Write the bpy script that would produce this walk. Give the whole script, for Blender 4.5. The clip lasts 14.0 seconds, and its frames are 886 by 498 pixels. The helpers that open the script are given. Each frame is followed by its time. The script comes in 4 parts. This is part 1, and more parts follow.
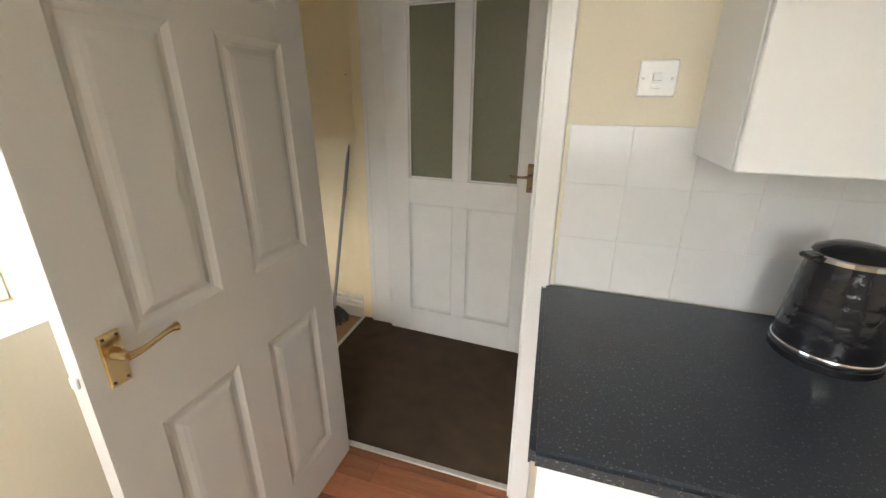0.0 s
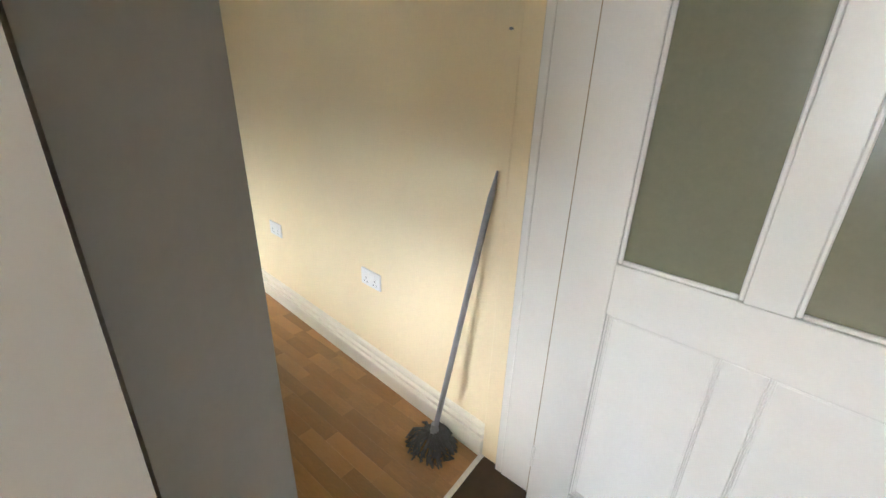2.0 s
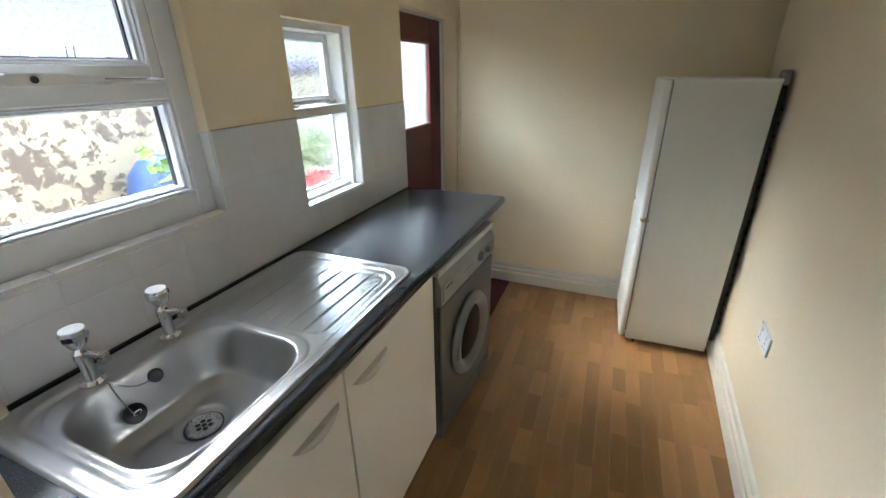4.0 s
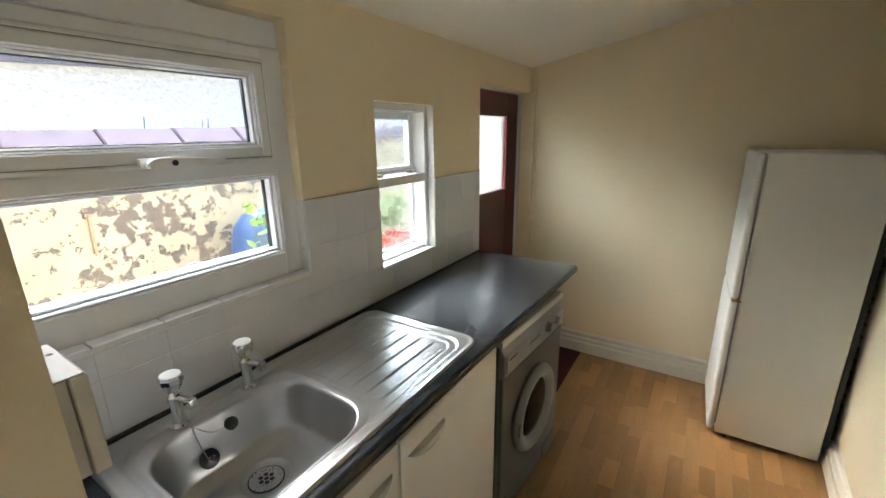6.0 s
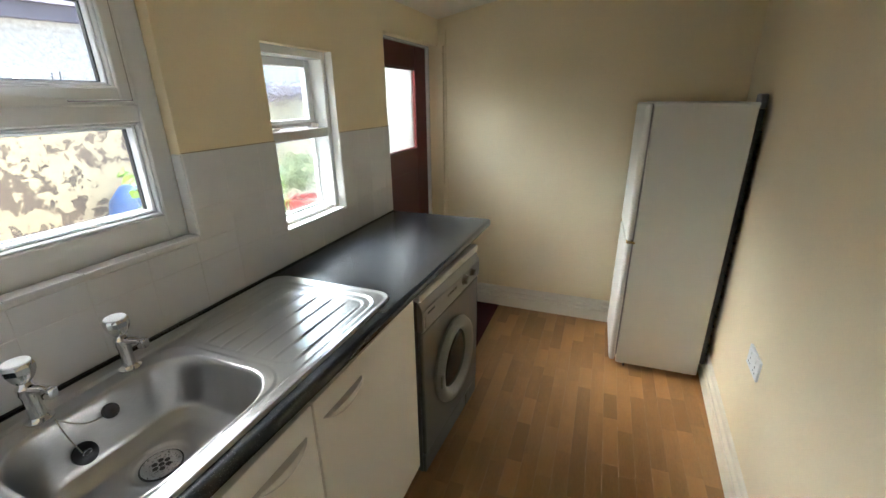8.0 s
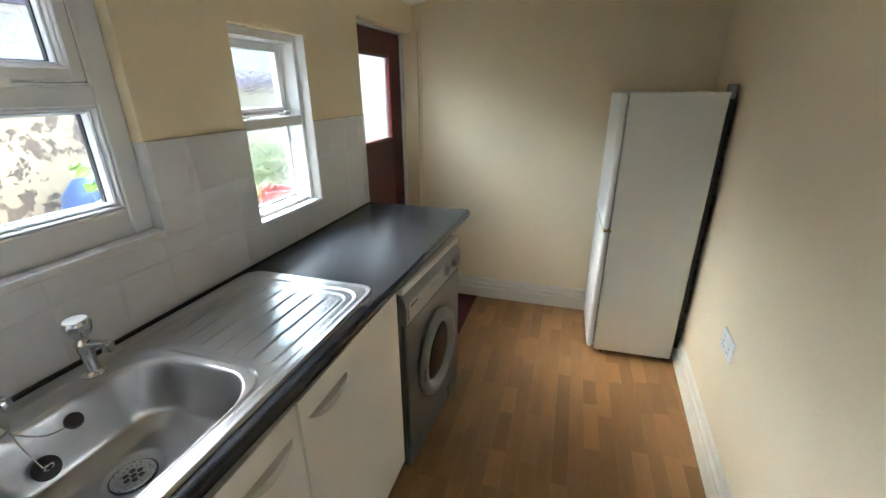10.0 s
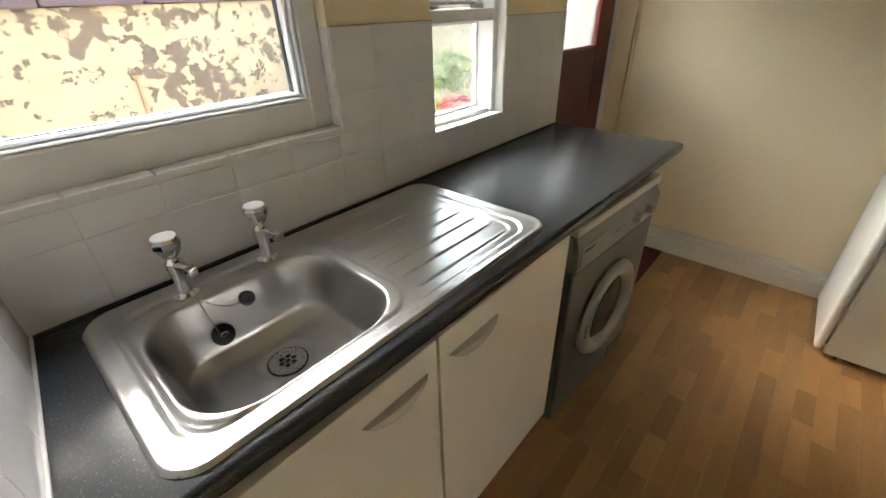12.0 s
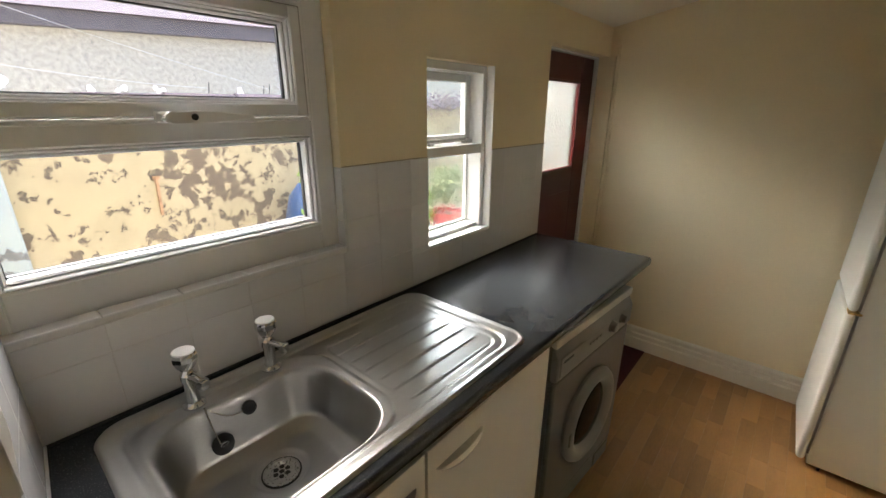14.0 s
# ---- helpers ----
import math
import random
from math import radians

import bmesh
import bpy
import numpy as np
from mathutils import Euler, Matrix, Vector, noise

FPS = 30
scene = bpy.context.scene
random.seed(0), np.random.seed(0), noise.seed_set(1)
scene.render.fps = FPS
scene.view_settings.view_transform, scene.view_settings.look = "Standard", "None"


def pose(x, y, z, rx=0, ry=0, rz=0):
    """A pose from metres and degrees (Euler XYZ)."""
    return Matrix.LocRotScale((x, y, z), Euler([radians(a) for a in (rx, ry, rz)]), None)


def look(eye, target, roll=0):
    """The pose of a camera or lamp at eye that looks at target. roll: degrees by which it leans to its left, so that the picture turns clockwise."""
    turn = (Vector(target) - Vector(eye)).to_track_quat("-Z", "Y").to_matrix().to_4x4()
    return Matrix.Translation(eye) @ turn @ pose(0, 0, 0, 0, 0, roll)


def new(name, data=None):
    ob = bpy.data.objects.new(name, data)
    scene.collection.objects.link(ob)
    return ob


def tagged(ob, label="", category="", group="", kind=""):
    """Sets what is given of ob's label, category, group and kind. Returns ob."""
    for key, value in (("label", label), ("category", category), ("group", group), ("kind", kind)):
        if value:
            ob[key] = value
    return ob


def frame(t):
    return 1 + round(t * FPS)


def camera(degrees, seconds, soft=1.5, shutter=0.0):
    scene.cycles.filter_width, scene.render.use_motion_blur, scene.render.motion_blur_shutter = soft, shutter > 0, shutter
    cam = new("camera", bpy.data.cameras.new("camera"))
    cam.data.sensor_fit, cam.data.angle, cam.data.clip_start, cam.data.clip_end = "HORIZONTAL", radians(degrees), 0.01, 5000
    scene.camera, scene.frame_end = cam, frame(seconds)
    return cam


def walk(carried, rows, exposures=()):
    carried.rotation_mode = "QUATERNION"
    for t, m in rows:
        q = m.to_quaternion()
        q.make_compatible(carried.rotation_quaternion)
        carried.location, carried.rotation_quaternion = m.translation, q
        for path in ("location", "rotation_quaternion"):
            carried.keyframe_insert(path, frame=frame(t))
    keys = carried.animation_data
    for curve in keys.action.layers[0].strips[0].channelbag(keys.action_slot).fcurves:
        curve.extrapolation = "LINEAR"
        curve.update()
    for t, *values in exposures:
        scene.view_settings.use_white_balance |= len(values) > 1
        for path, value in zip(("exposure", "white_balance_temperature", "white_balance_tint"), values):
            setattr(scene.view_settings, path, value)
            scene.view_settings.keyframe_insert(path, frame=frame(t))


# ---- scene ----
cam = camera(94.2, 14.0)
PATH = [
    (0, (1.444, -0.627, 1.423), (0.851, 1.165, 0.762), 0.7),
    (0.5, (1.294, -0.351, 1.401), (0.438, 1.32, 0.712), 0.2),
    (1, (1.154, -0.047, 1.437), (0.232, 1.579, 0.726), 0.7),
    (1.5, (0.922, 0.254, 1.451), (-0.052, 1.837, 0.714), 1.5),
    (2, (0.774, 0.555, 1.437), (-0.411, 1.982, 0.689), 2.1),
    (2.5, (0.609, 0.838, 1.562), (-0.843, 1.91, 0.699), 0.9),
    (3, (0.384, 1.014, 1.471), (-1.391, 1.507, 0.69), 0.2),
    (3.5, (0.218, 1.061, 1.504), (-1.604, 0.821, 0.714), -0.5),
    (3.7, (0.134, 1.084, 1.521), (-1.602, 0.563, 0.676), -1.0),
    (5.8, (0.117, 1.105, 1.576), (-1.477, 0.067, 0.959), -1.2),
    (6, (0.124, 1.105, 1.593), (-1.5, 0.072, 1.05), -0.7),
    (6.5, (0.117, 1.119, 1.613), (-1.564, 0.138, 1.153), -0.0),
    (7, (0.084, 1.132, 1.581), (-1.636, 0.259, 1.053), -0.2),
    (7.5, (0.07, 1.125, 1.547), (-1.677, 0.371, 0.931), -0.6),
    (7.7, (0.076, 1.127, 1.537), (-1.674, 0.408, 0.887), -0.7),
    (9.8, (0.094, 1.06, 1.501), (-1.682, 0.498, 0.775), -0.6),
    (10, (0.069, 1.081, 1.51), (-1.713, 0.532, 0.786), -0.4),
    (10.5, (-0.101, 1.152, 1.537), (-1.851, 0.528, 0.797), -0.1),
    (11, (-0.129, 1.062, 1.48), (-1.669, 0.131, 0.606), -1.2),
    (11.5, (-0.09, 0.986, 1.422), (-1.414, -0.131, 0.422), -2.0),
    (12, (-0.094, 0.974, 1.422), (-1.366, -0.188, 0.405), -1.8),
    (12.5, (-0.087, 0.996, 1.461), (-1.416, -0.161, 0.516), -0.7),
    (13, (-0.072, 1.013, 1.49), (-1.451, -0.171, 0.656), -0.7),
    (13.5, (-0.056, 1.017, 1.527), (-1.473, -0.188, 0.793), -0.2),
    (14, (-0.033, 1.025, 1.551), (-1.468, -0.209, 0.905), 0.3),
]
EXPOSURES = [
    (0, 2.98, 5750, 6),
    (0.5, 3.13, 5700, 6),
    (1, 3.4, 5500, 5),
    (1.5, 3.2, 5450, 5),
    (2.0, 3.8, 5250, 6),
    (2.5, 4.05, 5150, 6),
    (3.0, 3.95, 4900, 6),
    (3.5, 3.57, 4850, 6),
    (6.5, 3.32, 5350, 6),
    (10.5, 3.47, 4950, 5),
    (12, 3.2, 5650, 7),
    (13, 3.13, 5650, 7),
    (14, 2.79, 5850, 9),
]
walk(cam, [(t, look(eye, target, roll)) for t, eye, target, roll in PATH], EXPOSURES)

# ---- light ----
world = bpy.data.worlds.new("sky")
scene.world = world
world.use_nodes = True
wn = world.node_tree
sky = wn.nodes.new("ShaderNodeTexSky")
sky.sky_type, sky.sun_disc = "NISHITA", False
sky.sun_elevation, sky.sun_rotation = radians(43), radians(191)
sky.air_density, sky.dust_density, sky.ozone_density = 1.0, 6.0, 1.0
wn.links.new(sky.outputs["Color"], wn.nodes["Background"].inputs["Color"])
wn.nodes["Background"].inputs["Strength"].default_value = 0.14
sun = new("sun", bpy.data.lights.new("sun", "SUN"))
sun.data.energy, sun.data.angle, sun.data.color = 2.1, radians(150), (1.0, 0.97, 0.91)
sun.data.specular_factor = 0.42
sun.matrix_world = look((-2.0, -10.0, 9.5), (0, 0, 0))


# ---- materials ----
def mat(name, col, rough=0.5, metal=0.0, var=0.08, scale=5.0, fine=80.0, bump=0.05, rnd=0.0, coat=0.0, stretch=None, spec=0.5, rvar=0.015):
    m = bpy.data.materials.new(name)
    m.use_nodes = True
    nt = m.node_tree
    n, ln = nt.nodes, nt.links
    p = n["Principled BSDF"]
    p.inputs["Roughness"].default_value, p.inputs["Metallic"].default_value = rough, metal
    p.inputs["Coat Weight"].default_value, p.inputs["Specular IOR Level"].default_value = coat, spec
    tc = n.new("ShaderNodeTexCoord")
    mp = n.new("ShaderNodeMapping")
    ln.new(tc.outputs["Object"], mp.inputs["Vector"])
    if stretch:
        mp.inputs["Scale"].default_value = stretch
    if rnd:
        oi = n.new("ShaderNodeObjectInfo")
        sc = n.new("ShaderNodeVectorMath")
        sc.operation = "SCALE"
        sc.inputs[0].default_value = (37.0, 19.0, 11.0)
        ln.new(oi.outputs["Random"], sc.inputs["Scale"])
        ln.new(sc.outputs["Vector"], mp.inputs["Location"])
    a, b = n.new("ShaderNodeTexNoise"), n.new("ShaderNodeTexNoise")
    a.inputs["Scale"].default_value, a.inputs["Detail"].default_value = scale, 5.0
    b.inputs["Scale"].default_value, b.inputs["Detail"].default_value = fine, 4.0
    for t in (a, b):
        ln.new(mp.outputs["Vector"], t.inputs["Vector"])
    mx = n.new("ShaderNodeMath")
    mx.operation = "MULTIPLY_ADD"
    mx.inputs[1].default_value = 0.6
    hb = n.new("ShaderNodeMath")
    hb.operation = "MULTIPLY"
    hb.inputs[1].default_value = 0.4
    ln.new(b.outputs["Fac"], hb.inputs[0])
    ln.new(a.outputs["Fac"], mx.inputs[0])
    ln.new(hb.outputs[0], mx.inputs[2])
    fac = mx.outputs[0]
    if rnd:
        ad = n.new("ShaderNodeMath")
        ad.operation = "MULTIPLY_ADD"
        ad.inputs[1].default_value, ad.inputs[2].default_value = rnd, -rnd / 2
        ln.new(oi.outputs["Random"], ad.inputs[0])
        sm = n.new("ShaderNodeMath")
        ln.new(ad.outputs[0], sm.inputs[0])
        ln.new(fac, sm.inputs[1])
        fac = sm.outputs[0]
    cr = n.new("ShaderNodeValToRGB")
    cr.color_ramp.elements[0].position, cr.color_ramp.elements[1].position = 0.25, 0.75
    cr.color_ramp.elements[0].color = (*[c * (1 - var) for c in col], 1)
    cr.color_ramp.elements[1].color = (*[min(1, c * (1 + var)) for c in col], 1)
    ln.new(fac, cr.inputs["Fac"])
    ln.new(cr.outputs["Color"], p.inputs["Base Color"])
    mr = n.new("ShaderNodeMapRange")
    mr.inputs["From Min"].default_value, mr.inputs["From Max"].default_value = 0.3, 0.7
    mr.inputs["To Min"].default_value, mr.inputs["To Max"].default_value = max(0.02, rough - rvar), min(1, rough + rvar)
    ln.new(b.outputs["Fac"], mr.inputs["Value"])
    ln.new(mr.outputs["Result"], p.inputs["Roughness"])
    if bump:
        bp = n.new("ShaderNodeBump")
        bp.inputs["Strength"].default_value, bp.inputs["Distance"].default_value = min(1, bump * 4), 0.002
        ln.new(b.outputs["Fac"], bp.inputs["Height"])
        ln.new(bp.outputs["Normal"], p.inputs["Normal"])
    return m


def glass(name, tint=(1, 1, 1), frost=0.0, wavy=0.0, wave_scale=30.0, ior=1.45):
    """Clear panes let light straight through under a glossy surface; patterned ones refract."""
    m = bpy.data.materials.new(name)
    m.use_nodes = True
    n, ln = m.node_tree.nodes, m.node_tree.links
    out = n["Material Output"]
    n.remove(n["Principled BSDF"])
    gl, fr, mx = n.new("ShaderNodeBsdfGlossy"), n.new("ShaderNodeFresnel"), n.new("ShaderNodeMixShader")
    gl.inputs["Roughness"].default_value = 0.02 + frost * 0.5
    fr.inputs["IOR"].default_value = ior
    if frost or wavy:
        tr = n.new("ShaderNodeBsdfRefraction")
        tr.inputs["IOR"].default_value, tr.inputs["Roughness"].default_value = 1.2, frost
    else:
        tr = n.new("ShaderNodeBsdfTransparent")
    tr.inputs["Color"].default_value = (*tint, 1)
    if wavy:
        tc, no, bp = n.new("ShaderNodeTexCoord"), n.new("ShaderNodeTexNoise"), n.new("ShaderNodeBump")
        no.inputs["Scale"].default_value, no.inputs["Detail"].default_value = wave_scale, 1.0
        bp.inputs["Strength"].default_value, bp.inputs["Distance"].default_value = wavy, 0.01
        ln.new(tc.outputs["Object"], no.inputs["Vector"])
        ln.new(no.outputs["Fac"], bp.inputs["Height"])
        ln.new(bp.outputs["Normal"], tr.inputs["Normal"])
        ln.new(bp.outputs["Normal"], gl.inputs["Normal"])
    ln.new(fr.outputs["Fac"], mx.inputs["Fac"])
    ln.new(tr.outputs[0], mx.inputs[1])
    ln.new(gl.outputs[0], mx.inputs[2])
    ln.new(mx.outputs[0], out.inputs["Surface"])
    return m


def flecked(name, base, fleck, rough, scale=260.0, cut=0.66, pebble=0.0):
    m = mat(name, base, rough, var=0.25, scale=14, fine=220, bump=pebble)
    n, ln = m.node_tree.nodes, m.node_tree.links
    p = n["Principled BSDF"]
    old = p.inputs["Base Color"].links[0].from_socket
    tc, no, cr, mx = n.new("ShaderNodeTexCoord"), n.new("ShaderNodeTexNoise"), n.new("ShaderNodeValToRGB"), n.new("ShaderNodeMix")
    mx.data_type = "RGBA"
    no.inputs["Scale"].default_value, no.inputs["Detail"].default_value = scale, 2.0
    cr.color_ramp.elements[0].position, cr.color_ramp.elements[1].position = cut, cut + 0.05
    ln.new(tc.outputs["Object"], no.inputs["Vector"])
    ln.new(no.outputs["Fac"], cr.inputs["Fac"])
    ln.new(cr.outputs["Color"], mx.inputs["Factor"])
    ln.new(old, mx.inputs["A"])
    mx.inputs["B"].default_value = (*fleck, 1)
    ln.new(mx.outputs["Result"], p.inputs["Base Color"])
    return m


def peeling(name, paint, under, scale=4.0, cut=0.52):
    m = mat(name, paint, 0.85, var=0.22, scale=3.5, fine=40, bump=0.2)
    n, ln = m.node_tree.nodes, m.node_tree.links
    p = n["Principled BSDF"]
    old = p.inputs["Base Color"].links[0].from_socket
    tc = n.new("ShaderNodeTexCoord")
    a, b = n.new("ShaderNodeTexNoise"), n.new("ShaderNodeTexNoise")
    a.inputs["Scale"].default_value, a.inputs["Detail"].default_value, a.inputs["Roughness"].default_value = scale, 10.0, 0.68
    b.inputs["Scale"].default_value, b.inputs["Detail"].default_value = scale * 0.25, 2.0
    a.inputs["Distortion"].default_value = 0.2
    for t in (a, b):
        ln.new(tc.outputs["Object"], t.inputs["Vector"])
    s = n.new("ShaderNodeMath")
    s.operation = "MULTIPLY_ADD"
    s.inputs[1].default_value = 0.32
    ln.new(b.outputs["Fac"], s.inputs[0])
    ln.new(a.outputs["Fac"], s.inputs[2])
    cr, mx, cr2 = n.new("ShaderNodeValToRGB"), n.new("ShaderNodeMix"), n.new("ShaderNodeValToRGB")
    mx.data_type = "RGBA"
    cr.color_ramp.elements[0].position, cr.color_ramp.elements[1].position = cut + 0.175, cut + 0.19
    cr2.color_ramp.elements[0].position, cr2.color_ramp.elements[1].position = 0.35, 0.65
    cr2.color_ramp.elements[0].color = (*[c * 0.8 for c in under], 1)
    cr2.color_ramp.elements[1].color = (under[0] * 1.15, under[1] * 1.08, under[2] * 1.05, 1)
    ln.new(s.outputs[0], cr.inputs["Fac"])
    ln.new(b.outputs["Fac"], cr2.inputs["Fac"])
    ln.new(cr.outputs["Color"], mx.inputs["Factor"])
    ln.new(old, mx.inputs["A"])
    ln.new(cr2.outputs["Color"], mx.inputs["B"])
    ln.new(mx.outputs["Result"], p.inputs["Base Color"])
    return m


CREAM = mat("cream_wall_paint", (0.88, 0.76, 0.52), 0.5, var=0.05, scale=1.6, fine=140, bump=0.02)
CREAM_K = mat("pale_yellow_kitchen_paint", (0.86, 0.79, 0.62), 0.6, var=0.04, scale=1.6, fine=140, bump=0.02)
HALL = mat("beige_passage_paint", (0.66, 0.585, 0.46), 0.7, var=0.06, scale=2, fine=120, bump=0.02)
CEIL = mat("off_white_ceiling_paint", (0.88, 0.825, 0.70), 0.55, var=0.04, scale=1.2, fine=90, bump=0.02)
GLOSS = mat("white_gloss_paint", (0.85, 0.84, 0.81), 0.2, var=0.012, scale=30, fine=160, bump=0.0, rvar=0.03)
DOORW = mat("warm_white_door_paint", (0.62, 0.59, 0.535), 0.42, var=0.03, scale=3, fine=120, bump=0.01)
# Cream darkened for the jamb's shade and to tame the wall box's lit top.
DARKENED = mat("darkened_grey_cream_paint", (0.42, 0.39, 0.33), 0.5, var=0.06, scale=3, fine=120, bump=0.01)
UPVC = mat("white_upvc", (0.82, 0.83, 0.84), 0.3, var=0.02, scale=4, fine=60, bump=0.0)
TILE = mat("white_glazed_tile", (0.78, 0.77, 0.76), 0.16, var=0.03, scale=3, fine=24, bump=0.0, rnd=0.3)
GROUT = mat("grout", (0.76, 0.74, 0.70), 0.9, var=0.12, scale=8, fine=150, bump=0.15)
DULL_BROWN = mat("dull_brown_line", (0.38, 0.30, 0.18), 0.8, var=0.3, scale=20, fine=160, bump=0.1)
SEAL = mat("dark_mouldy_sealant", (0.035, 0.034, 0.030), 0.6, var=0.4, scale=14, fine=120, bump=0.1)
SKIRT = mat("yellowed_gloss_paint", (0.80, 0.75, 0.63), 0.3, var=0.05, scale=6, fine=120, bump=0.01)
WORK = flecked("dark_speckled_laminate", (0.030, 0.034, 0.038), (0.13, 0.14, 0.15), 0.26, 420, 0.64)
WORK_K = flecked("dark_speckled_laminate_kitchen", (0.026, 0.030, 0.036), (0.15, 0.16, 0.18), 0.36, 200, 0.63, 0.09)
STEEL = mat("brushed_stainless_steel", (0.50, 0.50, 0.49), 0.31, 1.0, var=0.10, scale=6, fine=300, bump=0.0, stretch=(0.25, 2.5, 1))
SATIN = mat("satin_steel", (0.50, 0.50, 0.49), 0.28, 1.0, var=0.06, scale=12, fine=200, bump=0.0)
CHROME = mat("chrome", (0.78, 0.78, 0.78), 0.07, 1.0, var=0.04, scale=12, fine=90, bump=0.0, rvar=0.03)
BRASS = mat("polished_brass", (0.66, 0.50, 0.24), 0.2, 1.0, var=0.12, scale=18, fine=120, bump=0.0)
OLDBRASS = mat("tarnished_brass", (0.27, 0.19, 0.10), 0.38, 1.0, var=0.3, scale=22, fine=120, bump=0.02)
HANDLE = mat("satin_nickel", (0.50, 0.48, 0.44), 0.35, 1.0, var=0.06, scale=14, fine=200, bump=0.0)
UNIT = mat("white_melamine", (0.78, 0.75, 0.68), 0.38, var=0.02, scale=3, fine=60, bump=0.0)
UNIT_K = mat("bright_white_melamine", (0.87, 0.87, 0.86), 0.35, var=0.02, scale=3, fine=60, bump=0.0)
SILVER = mat("silver_grey_enamel", (0.14, 0.136, 0.126), 0.34, 0.35, var=0.04, scale=6, fine=200, bump=0.005)
SILVER_L = mat("pale_silver_plastic", (0.27, 0.262, 0.242), 0.35, 0.1, var=0.04, scale=6, fine=150, bump=0.0)
DARKP = mat("black_plastic", (0.018, 0.018, 0.02), 0.35, var=0.2, scale=12, fine=150, bump=0.03)
WMTOP = mat("off_white_plastic", (0.56, 0.54, 0.48), 0.4, var=0.05, scale=6, fine=150, bump=0.0)
AGEDW = mat("aged_cream_gloss", (0.86, 0.835, 0.785), 0.2, var=0.03, scale=8, fine=160, bump=0.01, rvar=0.03)
DRUM = mat("dark_smoked_glass", (0.012, 0.012, 0.013), 0.1, var=0.1, scale=5, fine=40, bump=0.0, spec=0.1)
FRIDGE = mat("fridge_white_enamel", (0.77, 0.77, 0.72), 0.42, var=0.03, scale=4, fine=500, bump=0.012)
FRIDGE_D = mat("fridge_door_white", (0.78, 0.77, 0.73), 0.3, var=0.03, scale=4, fine=90, bump=0.0)
MAROON = mat("maroon_gloss_paint", (0.095, 0.012, 0.012), 0.3, var=0.15, scale=4, fine=60, bump=0.0)
MATRED = mat("dark_red_mat_pile", (0.07, 0.012, 0.012), 0.95, var=0.4, scale=60, fine=400, bump=0.25)
CARPET = mat("dark_brown_carpet", (0.075, 0.049, 0.027), 0.95, var=0.4, scale=9, fine=420, bump=0.25)
STRIP = mat("worn_metal_strip", (0.66, 0.63, 0.58), 0.35, 0.6, var=0.2, scale=25, fine=120, bump=0.08)
LAM = mat("beech_laminate", (0.325, 0.176, 0.064), 0.36, var=0.22, scale=4, fine=50, bump=0.01, rnd=0.50, stretch=(0.8, 3.5, 1))
LAM_K = mat("reddish_wood_plank", (0.30, 0.12, 0.055), 0.36, var=0.40, scale=6, fine=70, bump=0.04, rnd=0.5, stretch=(0.6, 6, 1))
GREYMETAL = mat("grey_painted_steel_tube", (0.30, 0.29, 0.30), 0.4, 0.3, var=0.1, scale=20, fine=120, bump=0.03)
MOPYARN = mat("grey_cotton_yarn", (0.10, 0.098, 0.095), 0.95, var=0.35, scale=50, fine=400, bump=0.25)
PLASTW = mat("white_plastic", (0.86, 0.86, 0.85), 0.3, var=0.03, scale=6, fine=60, bump=0.0)
KETTLE = mat("glossy_black_plastic", (0.012, 0.012, 0.014), 0.12, var=0.2, scale=45, fine=60, bump=0.25)
CONC = mat("yard_concrete", (0.56, 0.54, 0.50), 0.9, var=0.3, scale=2, fine=60, bump=0.3)
YARDWALL = peeling("peeling_cream_masonry_paint", (0.36, 0.31, 0.205), (0.12, 0.10, 0.078), 9.5, 0.51)
PIPEP = peeling("peeling_pale_blue_paint", (0.30, 0.35, 0.37), (0.12, 0.13, 0.14), 6.0, 0.56)
COPING = mat("dull_mauve_coping_stone", (0.10, 0.072, 0.08), 0.85, var=0.4, scale=7, fine=70, bump=0.3)
ROUGHCAST = mat("grey_roughcast", (0.38, 0.35, 0.295), 0.95, var=0.5, scale=20, fine=70, bump=0.6)
SLATE = mat("dark_slate", (0.10, 0.085, 0.09), 0.7, var=0.3, scale=5, fine=60, bump=0.2)
BLUE = mat("blue_barrel_plastic", (0.05, 0.09, 0.20), 0.4, var=0.1, scale=5, fine=60, bump=0.03)
REDPOT = mat("red_plastic_pot", (0.36, 0.045, 0.05), 0.35, var=0.1, scale=8, fine=60, bump=0.02)
LEAF = mat("green_leaf", (0.17, 0.27, 0.04), 0.5, var=0.4, scale=9, fine=60, bump=0.1)
LEAFG = mat("grey_green_leaf", (0.22, 0.27, 0.18), 0.6, var=0.3, scale=9, fine=60, bump=0.1)
SOIL = mat("soil", (0.04, 0.03, 0.02), 0.95, var=0.4, scale=30, fine=120, bump=0.4)
RUST = mat("rusty_iron", (0.36, 0.22, 0.13), 0.8, var=0.4, scale=20, fine=120, bump=0.3)
CABLE = mat("pale_line", (0.6, 0.6, 0.58), 0.6)
CLEAR = glass("clear_pane")
TEXTURED = glass("patterned_glass", (0.95, 0.97, 0.95), 0.06, 0.22, 55)
OBSCURE = glass("obscure_ribbed_glass", (0.92, 0.92, 0.86), 0.55, 0.25, 60)
DOORGLASS = mat("grey_green_obscured_glass", (0.25, 0.245, 0.165), 0.2, var=0.06, scale=40, fine=120, bump=0.0)
DOORGLASS.node_tree.nodes["Principled BSDF"].inputs["Transmission Weight"].default_value = 0.15


